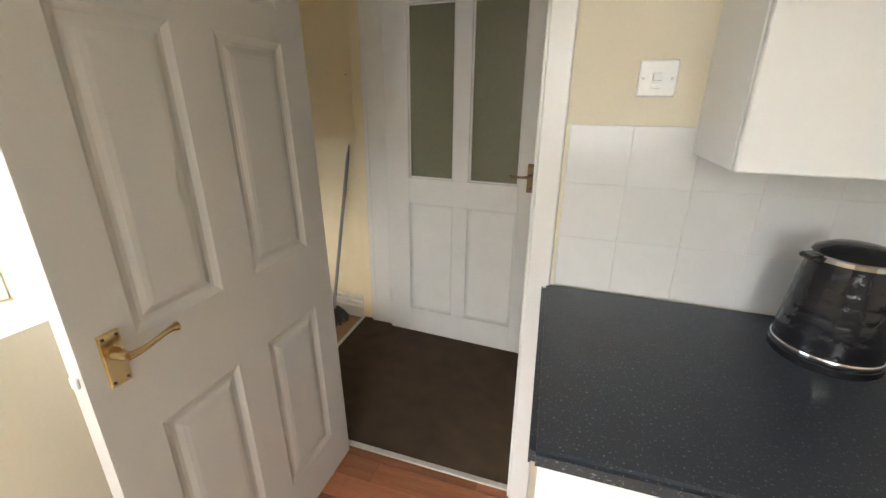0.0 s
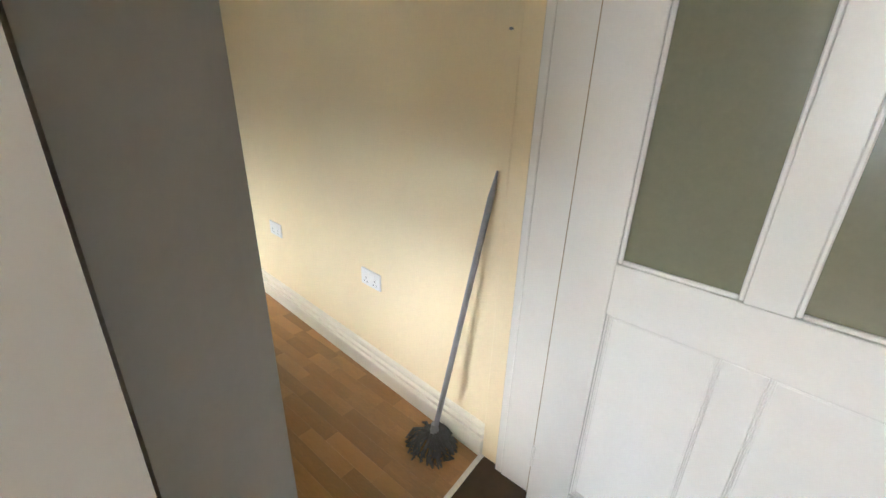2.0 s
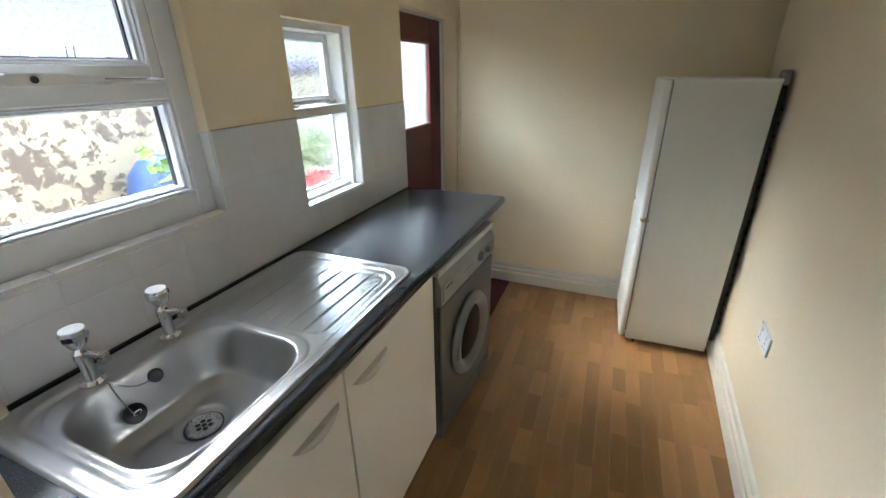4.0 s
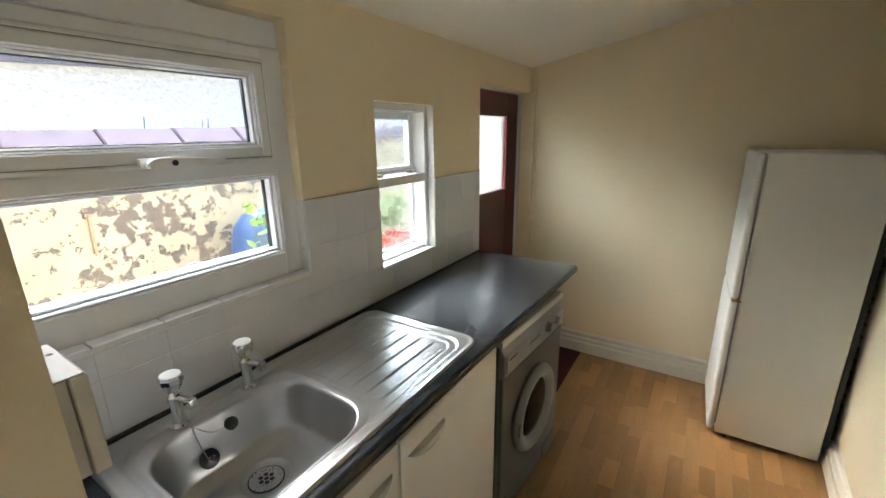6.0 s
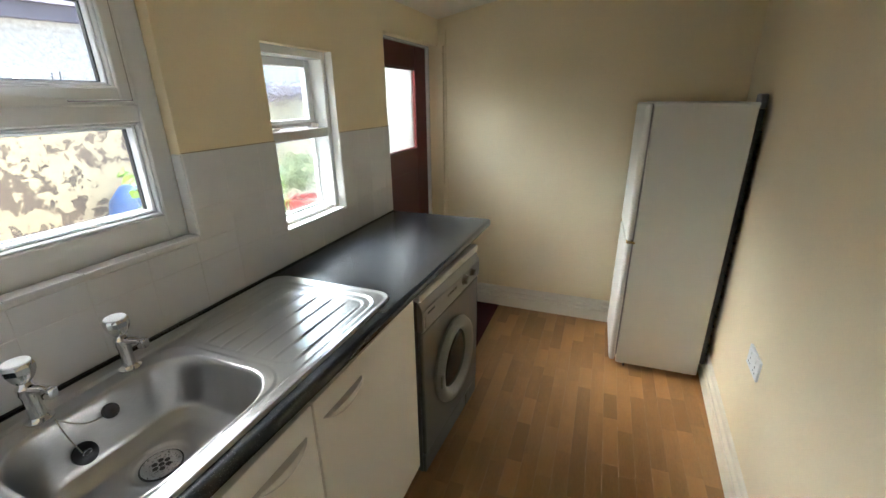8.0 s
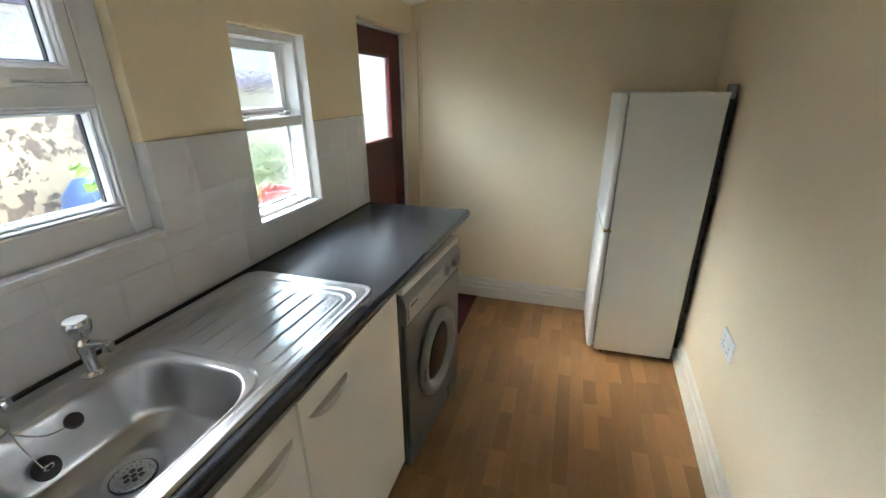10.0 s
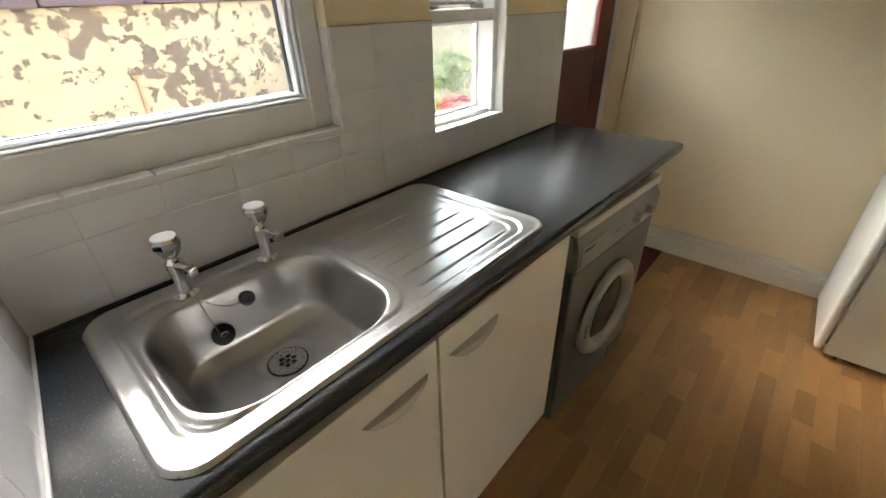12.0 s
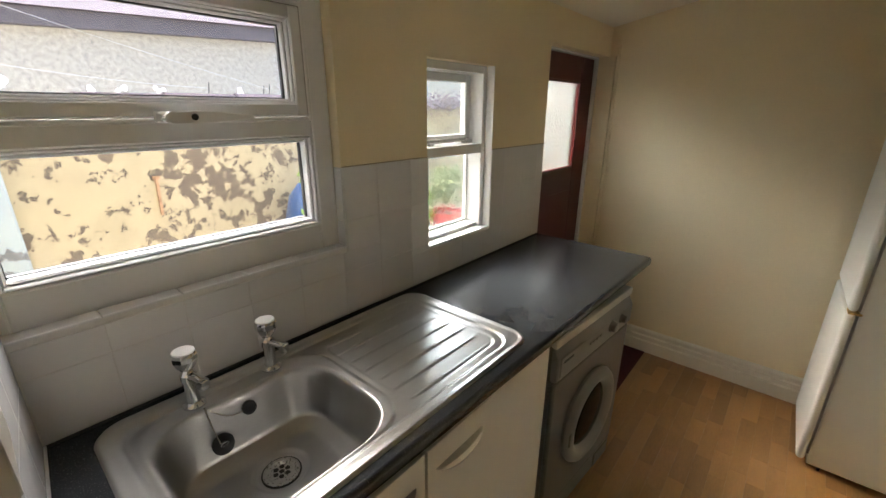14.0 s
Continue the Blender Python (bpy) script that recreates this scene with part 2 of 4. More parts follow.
# ---- building blocks ----
def obj(name, bm, m, parent=None, label="", smooth=False):
    bmesh.ops.recalc_face_normals(bm, faces=bm.faces)
    me = bpy.data.meshes.new(name)
    if smooth:
        for f in bm.faces:
            f.smooth = True
    bm.to_mesh(me)
    bm.free()
    me.materials.append(m)
    if smooth:
        me.set_sharp_from_angle(angle=radians(38))
    ob = new(name, me)
    if parent:
        ob.parent = parent
    if label:
        tagged(ob, label)
    return ob


def part(name, bm, m, parent, label="", smooth=False):
    return obj(name, bm, m, parent, label, smooth)


def box(x0, x1, y0, y1, z0, z1, bev=0.0, bm=None, seg=1):
    """A box, or one more box in bm, its edges rounded by bev."""
    t = bmesh.new()
    v = [t.verts.new((x, y, z)) for z in (z0, z1) for x, y in ((x0, y0), (x1, y0), (x1, y1), (x0, y1))]
    for f in ((0, 3, 2, 1), (4, 5, 6, 7), (0, 1, 5, 4), (1, 2, 6, 5), (2, 3, 7, 6), (3, 0, 4, 7)):
        t.faces.new([v[i] for i in f])
    if bev:
        bmesh.ops.bevel(t, geom=t.edges[:], offset=bev, segments=seg, affect="EDGES", profile=0.5)
    return t if bm is None else join(bm, t)


def join(bm, t):
    me = bpy.data.meshes.new("tmp")
    t.to_mesh(me)
    t.free()
    bm.from_mesh(me)
    bpy.data.meshes.remove(me)
    return bm


def prism(pts, z0, z1, bm=None, axis="z", bev=0.0):
    """A plan outline raised from z0 to z1 (or along x or y)."""
    t = bmesh.new()
    place = {"z": lambda p, h: (p[0], p[1], h), "x": lambda p, h: (h, p[0], p[1]), "y": lambda p, h: (p[0], h, p[1])}[axis]
    lo = [t.verts.new(place(p, z0)) for p in pts]
    hi = [t.verts.new(place(p, z1)) for p in pts]
    t.faces.new(lo[::-1])
    t.faces.new(hi)
    k = len(pts)
    for i in range(k):
        t.faces.new((lo[i], lo[(i + 1) % k], hi[(i + 1) % k], hi[i]))
    if bev:
        bmesh.ops.bevel(t, geom=t.edges[:], offset=bev, segments=2, affect="EDGES")
    return t if bm is None else join(bm, t)


def lathe(profile, n=24, bm=None, m=None):
    """Turns (radius, height) pairs round z."""
    t = bmesh.new()
    rings = []
    for r, h in profile:
        rings.append([t.verts.new((max(r, 1e-4) * math.cos(2 * math.pi * i / n), max(r, 1e-4) * math.sin(2 * math.pi * i / n), h)) for i in range(n)])
    for a, b in zip(rings, rings[1:]):
        for i in range(n):
            t.faces.new((a[i], a[(i + 1) % n], b[(i + 1) % n], b[i]))
    t.faces.new(rings[0][::-1])
    t.faces.new(rings[-1])
    if m:
        t.transform(m)
    return t if bm is None else join(bm, t)


def tube(pts, r, n=10, bm=None):
    """A round bar along points; r is one radius or one for each point."""
    t = bmesh.new()
    pts = [Vector(p) for p in pts]
    rs = r if isinstance(r, (list, tuple)) else [r] * len(pts)
    rings = []
    up = Vector((0.13, 0.21, 0.97))
    for i, p in enumerate(pts):
        d = (pts[min(i + 1, len(pts) - 1)] - pts[max(i - 1, 0)]).normalized()
        a = d.cross(up if abs(d.dot(up)) < 0.95 else Vector((1, 0, 0))).normalized()
        b = d.cross(a)
        rings.append([t.verts.new(p + rs[i] * (a * math.cos(2 * math.pi * k / n) + b * math.sin(2 * math.pi * k / n))) for k in range(n)])
    for a, b in zip(rings, rings[1:]):
        for k in range(n):
            t.faces.new((a[k], a[(k + 1) % n], b[(k + 1) % n], b[k]))
    t.faces.new(rings[0][::-1])
    t.faces.new(rings[-1])
    return t if bm is None else join(bm, t)


def thing(name, label, category, at=(0, 0, 0), rz=0.0, group="", kind=""):
    ob = new(name)
    ob.matrix_world = pose(*at, 0, 0, rz)
    ob.empty_display_size = 0.1
    return tagged(ob, label, category, group, kind)


def setting(name, bm, m, label, category, smooth=False):
    return tagged(obj(name, bm, m, smooth=smooth), label, category, "", "structure")


def cut_wall(x0, x1, z0, z1, holes, y0, y1):
    """A wall along x with rectangular holes (x0, x1, z0, z1) that go right through it."""
    bm = bmesh.new()
    xs = sorted({x0, x1, *[h[0] for h in holes], *[h[1] for h in holes]})
    for a, b in zip(xs, xs[1:]):
        spans = sorted((h[2], h[3]) for h in holes if h[0] <= a and h[1] >= b)
        z = z0
        for lo, hi in spans:
            if lo > z:
                box(a, b, y0, y1, z, lo, bm=bm)
            z = hi
        if z < z1:
            box(a, b, y0, y1, z, z1, bm=bm)
    bmesh.ops.remove_doubles(bm, verts=bm.verts[:], dist=0.0002)
    return bm


def north(x):
    """The long wall runs a little askew."""
    return 1.678 - 0.0545 * x


# ---- large structure ----
WEST, WT = -2.775, 0.91
MW = (-0.763, 0.04, 1.140, 1.92)
SW = (-1.541, -1.136, 1.045, 1.715)
# scullery
setting("wall_south", cut_wall(-2.01, 0.15, -0.3, 2.6, [MW, SW], -0.135, 0.0), CREAM, "cream painted window wall above the worktop", "wall")
bm = box(-2.95, -2.01, -0.26, 0.0, 1.852, 2.6)
box(-2.95, -2.75, -0.26, 0.042, -0.3, 1.852, bm=bm)
setting("wall_south_door_end", bm, CREAM, "cream painted wall round the back door", "wall")
setting("wall_west", box(-2.95, WEST, 0.0, 2.1, -0.3, 2.6), CREAM, "cream painted end wall behind the fridge freezer", "wall")
setting("wall_north", prism([(-2.95, north(-2.95)), (0.19, north(0.19)), (0.19, 2.1), (-2.95, 2.1)], -0.3, 2.6), CREAM, "long cream painted wall with two sockets", "wall")
setting("ceiling", prism([(-0.3, 1.955), (2.1, 2.415), (2.1, 2.7), (-0.3, 2.7)], -2.95, 0.3, axis="x"), CEIL, "sloping off-white painted ceiling", "ceiling")
bm = prism([(0.05, 0.58), (0.530, 0.58), (0.470, 0.67), (0.05, 0.692)], -0.3, 2.6)
box(0.05, 0.45, 0.0, 0.58, -0.3, 2.6, bm=bm)
setting("wall_pier", bm, CREAM, "cream painted pier between kitchen doorway and scullery", "wall")
setting("wall_low_return", prism([(0.0, 0.0), (0.0495, 0.0), (0.0495, 0.56), (0.0470, 0.56)], -0.3, 1.21), CREAM, "low boxed return at the worktop's end", "wall")
# passage
setting("wall_passage_north", box(0.19, 3.2, 1.75, 2.1, -0.3, 2.6), HALL, "beige painted passage wall behind the glazed door", "wall")
setting("wall_passage_east", box(3.0, 3.2, 0.4, 1.75, -0.3, 2.6), HALL, "beige painted passage end wall", "wall")
setting("ceiling_passage", box(0.3, 3.2, 0.45, 2.1, 2.35, 2.7), CEIL, "off-white passage ceiling", "ceiling")
# kitchen
bm = box(1.33, 3.6, 0.58, 0.67, -0.3, 2.6)
box(0.57, 1.33, 0.58, 0.67, 2.03, 2.6, bm=bm)
setting("wall_kitchen_north", bm, CREAM_K, "pale yellow kitchen wall beside the doorway", "wall")
bm = cut_wall(-3.2, 0.0, -0.3, 2.6, [(-2.3, -0.14, 1.0, 2.1)], -0.45, -0.15)
bm.transform(pose(0, 0, 0, 0, 0, 90))
setting("wall_kitchen_west", bm, CREAM_K, "cream kitchen wall with a deep window recess", "wall")
# The opening in this unseen wall is added to let in more daylight.
setting("wall_kitchen_south", cut_wall(0.15, 3.6, -0.3, 2.6, [(0.62, 2.25, 0.92, 2.25)], -3.2, -3.0), CREAM_K, "pale yellow kitchen wall", "wall")
setting("wall_kitchen_east", box(3.4, 3.6, -3.0, 0.58, -0.3, 2.6), CREAM_K, "pale yellow kitchen wall", "wall")
setting("ceiling_kitchen", box(0.15, 3.6, -3.2, 0.6, 2.4, 2.7), CEIL, "white kitchen ceiling", "ceiling")
# floors
floor = setting("floor", box(-2.9, 0.12, -0.1, 1.9, -0.2, -0.008), DULL_BROWN, "beech-look laminate strip floor", "floor")
floor_k = setting("floor_kitchen", box(0.15, 3.5, -3.1, 0.61, -0.2, -0.008), DULL_BROWN, "reddish wood-look plank floor", "floor")
bm = box(0.12, 3.1, 0.61, 1.8, -0.2, 0.004)
setting("floor_carpet", bm, CARPET, "dark brown worn carpet in the passage", "carpet")
setting("ground", box(-400, 400, -400, 400, -0.5, -0.21), CONC, "grey concrete yard and ground", "ground")


def moulding(pts, x0, x1, name, label):
    return setting(name, prism(pts, x0, x1, axis="x", bev=0.0), SKIRT, label, "skirting board")


SK = [(0, 0), (0.024, 0), (0.024, 0.074), (0.020, 0.078), (0.008, 0.079), (0.008, 0.090), (0.021, 0.095), (0.021, 0.112), (0.008, 0.117), (0.008, 0.126), (0.010, 0.136), (0.014, 0.142), (0.010, 0.152), (0, 0.158)]
sk = moulding([(-a, b) for a, b in SK], -2.75, 0.105, "baseboard_north", "white gloss moulded skirting board along the long wall")
sk.matrix_world = Matrix.Translation((0, north(0), 0)) @ pose(0, 0, 0, 0, 0, -math.degrees(math.atan(0.0545)))
sk = moulding([(-a, b) for a, b in SK], 0.02, 1.83, "baseboard_west", "white gloss moulded skirting board on the end wall")
sk.matrix_world = pose(WEST, 0.0, 0, 0, 0, 90)
sk = moulding([(-a, b) for a, b in SK], 1.2, 3.0, "baseboard_passage", "white painted skirting board behind the glazed door")
sk.matrix_world = pose(0, 1.75, 0)

# trims at the passage opening: lining post and stop
bm = box(0.185, 0.350, 1.66, 1.75, 0.0, 2.3, 0.004)
box(0.185, 0.215, 1.64, 1.656, 0.0, 2.3, 0.003, bm=bm)
box(0.215, 0.342, 1.638, 1.661, 0.0, 2.3, 0.003, bm=bm)
setting("trim_door_post", bm, AGEDW, "white gloss door post at the scullery opening", "door frame")
# Thin brown strip laid over the joint between post and door.
setting("trim_hinge_gap", box(0.332, 0.3445, 1.6355, 1.640, 0.0, 2.02), DULL_BROWN, "brown strip along the gap between post and door", "trim")
bm = box(0.107, 0.19, 1.66, 1.70, 0.0, 2.3, 0.003)
setting("trim_wall_return", bm, CREAM, "cream plaster return beside the post", "trim")
bm = box(1.315, 1.345, 0.578, 0.672, 0.0, 2.03, 0.002)
box(0.557, 1.345, 0.578, 0.672, 2.0, 2.03, 0.002, bm=bm)
LEAN = -1.75
# The hinge jamb's shade is put into its darker paint colour.
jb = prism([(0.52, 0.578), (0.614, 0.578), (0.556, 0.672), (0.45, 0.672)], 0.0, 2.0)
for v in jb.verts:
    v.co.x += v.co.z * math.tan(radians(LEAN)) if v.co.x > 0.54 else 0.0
setting("trim_kitchen_hinge_jamb", jb, DARKENED, "grey-cream painted hinge jamb of the kitchen doorway, darkened to stand in for shade", "door frame")
setting("trim_kitchen_lining", bm, GLOSS, "white painted door lining of the kitchen doorway", "door frame")
bm = box(1.325, 1.392, 0.556, 0.58, 0.0, 2.07, 0.004)
box(0.50, 1.392, 0.556, 0.58, 2.01, 2.07, 0.004, bm=bm)
setting("trim_kitchen_architrave", bm, GLOSS, "white painted architrave beside the kitchen worktop", "architrave")
bm = box(1.34, 1.40, 0.672, 0.69, 0.0, 2.07, 0.004)
setting("trim_passage_architrave", bm, GLOSS, "white painted architrave on the passage side", "architrave")
bm = box(0.585, 1.315, 0.598, 0.626, 0.0, 0.008, 0.003)
setting("trim_threshold_kitchen", bm, STRIP, "worn pale metal threshold strip under the kitchen door", "threshold strip")
bm = prism([(0.098, 1.66), (0.118, 1.66), (0.185, 0.68), (0.165, 0.68)], -0.005, 0.008)
setting("trim_threshold_scullery", bm, STRIP, "worn white metal edging strip between laminate and carpet", "threshold strip")


# ---- windows and the back door ----
def frame_bars(x0, x1, z0, z1, w, y0, y1, bev=0.004):
    bm = box(x0, x0 + w, y0, y1, z0, z1, bev)
    box(x1 - w, x1, y0, y1, z0, z1, bev, bm=bm)
    box(x0 + w, x1 - w, y0, y1, z0, z0 + w, bev, bm=bm)
    box(x0 + w, x1 - w, y0, y1, z1 - w, z1, bev, bm=bm)
    return bm


win = thing("window_1", "white plastic-framed kitchen window with an opening top light", "window", (0, 0, 0), 0, "", "structure")
x0, x1 = MW[0] + 0.001, MW[1] - 0.001
F, B = -0.035, -0.105
IN = 0.060
bm = box(x0, x0 + IN, B, F, 1.142, 1.838, 0.004)
box(x1 - IN, x1, B, F, 1.142, 1.838, 0.004, bm=bm)
box(x0 + IN, x1 - IN, B, F, 1.142, 1.222, 0.004, bm=bm)
box(x0 + IN, x1 - IN, B, F, 1.476, 1.527, 0.004, bm=bm)
box(x0 + IN, x1 - IN, B, F, 1.797, 1.838, 0.004, bm=bm)
part("window_frame", bm, UPVC, win)
part("head_panel", box(x0 + 0.004, x1, B, F - 0.004, 1.842, 1.914, 0.002), UPVC, win, "white painted head panel above the frame")
bm = frame_bars(x0 + IN, x1 - IN, 1.222, 1.476, 0.007, F - 0.05, F - 0.004, 0.003)
join(bm, frame_bars(x0 + IN + 0.007, x1 - IN - 0.007, 1.229, 1.469, 0.009, F - 0.05, F - 0.018, 0.004))
part("glazing_bead", bm, UPVC, win)
part("gasket", frame_bars(x0 + IN + 0.014, x1 - IN - 0.014, 1.236, 1.462, 0.004, F - 0.062, F - 0.046, 0.001), DARKP, win, "black rubber glazing gasket")
part("pane", box(x0 + IN + 0.012, x1 - IN - 0.012, F - 0.060, F - 0.054, 1.236, 1.462), CLEAR, win).visible_shadow = False
part("rebate_lip", frame_bars(x0 + 0.058, x1 - 0.058, 1.517, 1.807, 0.011, F - 0.01, F + 0.004, 0.003), UPVC, win)
# Thin grey strip paints the shadow gap between casement and frame.
part("gasket", frame_bars(x0 + 0.069, x1 - 0.069, 1.5285, 1.7955, 0.0022, F - 0.01, F + 0.001, 0.0), GREYMETAL, win, "grey strip drawn as the shadow gap round the casement")
cas = part("casement", frame_bars(x0 + 0.072, x1 - 0.072, 1.531, 1.793, 0.030, F - 0.05, F + 0.006, 0.003), UPVC, win)
bm = frame_bars(x0 + 0.101, x1 - 0.101, 1.560, 1.764, 0.006, F - 0.036, F - 0.002, 0.003)
join(bm, frame_bars(x0 + 0.107, x1 - 0.107, 1.566, 1.758, 0.007, F - 0.036, F - 0.014, 0.003))
part("glazing_bead", bm, UPVC, cas)
part("gasket", frame_bars(x0 + 0.113, x1 - 0.113, 1.572, 1.752, 0.004, F - 0.046, F - 0.033, 0.001), DARKP, cas, "black rubber glazing gasket")
part("pane", box(x0 + 0.111, x1 - 0.111, F - 0.044, F - 0.038, 1.570, 1.754), CLEAR, cas).visible_shadow = False
bm = box(-0.400, -0.322, F + 0.006, F + 0.026, 1.519, 1.543, 0.006, seg=2)
h = part("window_handle", bm, PLASTW, cas, "white handle with a dark key button")
bm = prism([(-0.330, 1.532), (-0.330, 1.523), (-0.340, 1.518), (-0.40, 1.518), (-0.52, 1.525), (-0.52, 1.535), (-0.40, 1.544), (-0.345, 1.543)], F + 0.0265, F + 0.050, axis="y", bev=0.003)
part("lever", bm, PLASTW, h, smooth=True)
part("key_button", lathe([(0.007, 0), (0.007, 0.003), (0.001, 0.003)], 14, m=pose(-0.388, F + 0.0495, 1.531, -90)), DARKP, h)
bm = box(x0, x1, F + 0.0005, 0.004, 1.126, 1.1412, 0.001)
sill_1 = setting("window_sill_1", bm, GROUT, "narrow white tiled window sill with dark joints", "window sill")

win = thing("window_2", "small white wooden window with patterned glass", "window", (0, 0, 0), 0, "", "structure")
x0, x1, z0, z1 = SW[0] + 0.001, SW[1] - 0.001, SW[2] + 0.001, SW[3] - 0.001
F, B = -0.034, -0.134
bm = box(x0, x0 + 0.026, B, F, z0, z1, 0.003)
box(x1 - 0.026, x1, B, F, z0, z1, 0.003, bm=bm)
box(x0 + 0.026, x1 - 0.026, B, -0.045, z0, z0 + 0.016, 0.003, bm=bm)
box(x0 + 0.026, x1 - 0.026, B, F, 1.372, 1.412, 0.003, bm=bm)
box(x0 + 0.026, x1 - 0.026, B, F, z1 - 0.030, z1, 0.003, bm=bm)
part("window_frame", bm, GLOSS, win)
part("pane", box(x0 + 0.022, x1 - 0.022, -0.125, -0.119, z0 + 0.012, 1.375), TEXTURED, win, "patterned lower pane").visible_shadow = False
part("glazing_bead", frame_bars(x0 + 0.026, x1 - 0.026, z0 + 0.016, 1.372, 0.010, -0.118, -0.106, 0.002), GLOSS, win)
cas = part("casement", frame_bars(x0 + 0.027, x1 - 0.027, 1.416, z1 - 0.031, 0.032, -0.13, -0.098, 0.003), GLOSS, win)
part("pane", box(x0 + 0.052, x1 - 0.052, -0.117, -0.111, 1.442, z1 - 0.056), TEXTURED, cas, "patterned upper pane").visible_shadow = False
bm = box(x0 + 0.06, x1 - 0.075, -0.080, -0.074, 1.424, 1.436, 0.002)
box(x0 + 0.05, x0 + 0.09, -0.097, -0.064, 1.4125, 1.430, 0.003, bm=bm)
box(x1 - 0.115, x1 - 0.085, -0.097, -0.068, 1.4125, 1.422, 0.003, bm=bm)
for i in range(5):
    box(x0 + 0.11 + i * 0.035, x0 + 0.122 + i * 0.035, -0.075, -0.071, 1.427, 1.433, 0.001, bm=bm)
part("window_stay", bm, HANDLE, cas, "dull metal casement stay")
setting("trim_window_lining_2", box(SW[0] + 0.0005, SW[0] + 0.004, -0.0335, 0.003, 1.0475, 1.714, 0.001), GLOSS, "white painted lining beside the small window", "window lining")
bm = box(SW[0], SW[1], -0.046, 0.003, 1.038, 1.047, 0.002)
setting("window_sill_2", bm, GLOSS, "white painted sill of the small window", "window sill")

door = thing("door_1", "maroon painted back door with an obscured glass upper pane", "door", (0, 0, 0), 0, "", "structure")
x0, x1 = -2.727, -2.03
bm = bmesh.new()
for a in ((x0, x0 + 0.165, 0.0, 1.838), (x1 - 0.1, x1, 0.0, 1.838), (x0 + 0.165, x1 - 0.1, 0.0, 0.2), (x0 + 0.165, x1 - 0.1, 1.06, 1.205), (x0 + 0.165, x1 - 0.1, 1.705, 1.838)):
    box(a[0], a[1], -0.12, -0.075, a[2], a[3], 0.003, bm=bm)
leaf = part("door_leaf", bm, MAROON, door)
part("panel", box(x0 + 0.16, x1 - 0.095, -0.107, -0.0765, 0.19, 1.065), MAROON, door)
part("glazing_bead", frame_bars(x0 + 0.163, x1 - 0.099, 1.203, 1.707, 0.014, -0.09, -0.072, 0.004), MAROON, door)
part("pane", box(x0 + 0.165, x1 - 0.10, -0.101, -0.095, 1.205, 1.705), OBSCURE, door, "bright obscured glass pane").visible_shadow = False
bm = box(-2.749, -2.729, -0.16, -0.055, 0.0, 1.851, 0.003)
box(-2.729, -2.012, -0.16, -0.055, 1.840, 1.851, 0.003, bm=bm)
box(-2.028, -2.012, -0.16, -0.055, 0.0, 1.840, 0.003, bm=bm)
setting("trim_back_door_frame", bm, GLOSS, "off-white painted back door frame", "door frame")
bm = tube([(WEST + 0.006, 0.056, 0.16), (WEST + 0.006, 0.056, 1.95)], 0.007, 8)
setting("trim_pipe", bm, CREAM, "thin cream painted conduit in the corner", "pipe")
bm = box(-2.749, -2.011, -0.28, 0.0, -0.19, -0.01)
setting("trim_back_step", bm, MAROON, "dark red painted step under the back door", "door step")

# ---- kitchen: door, worktop, cupboard, kettle ----
def mould_panel(W, D, z0, z1, u0, u1, side):
    """One pressed panel: a sunk groove with sloped sides and a raised field, on the face at y=side*D."""
    t = bmesh.new()
    loops = []
    for inset, depth in ((0.0, 0.0), (0.008, 0.0035), (0.018, 0.0065), (0.028, 0.0065), (0.042, 0.0025), (0.056, 0.001)):
        y = side * (D - depth)
        loops.append([t.verts.new(p) for p in ((u0 + inset, y, z0 + inset), (u1 - inset, y, z0 + inset), (u1 - inset, y, z1 - inset), (u0 + inset, y, z1 - inset))])
    for a, b in zip(loops, loops[1:]):
        for i in range(4):
            t.faces.new((a[i], a[(i + 1) % 4], b[(i + 1) % 4], b[i]))
    t.faces.new(loops[-1])
    return t


def slab_with_holes(w, h, holes, d):
    """A door leaf w by h, 2d thick, with panel holes left open on both faces for pressed panels."""
    bm = bmesh.new()
    xs = sorted({0, w, *[v for q in holes for v in q[:2]]})
    zs = sorted({0, h, *[v for q in holes for v in q[2:]]})
    for side in (-1, 1):
        grid = {(x, z): bm.verts.new((x, side * d, z)) for x in xs for z in zs}
        for a, b in zip(xs, xs[1:]):
            for c, e in zip(zs, zs[1:]):
                if not any(q[0] <= a and q[1] >= b and q[2] <= c and q[3] >= e for q in holes):
                    bm.faces.new((grid[a, c], grid[b, c], grid[b, e], grid[a, e]))
    for a, b in (((0, 0), (w, 0)), ((w, 0), (w, h)), ((w, h), (0, h)), ((0, h), (0, 0))):
        q = [bm.verts.new((p[0], s * d, p[1])) for s, p in ((-1, a), (-1, b), (1, b), (1, a))]
        bm.faces.new(q)
    bmesh.ops.remove_doubles(bm, verts=bm.verts[:], dist=0.0001)
    return bm


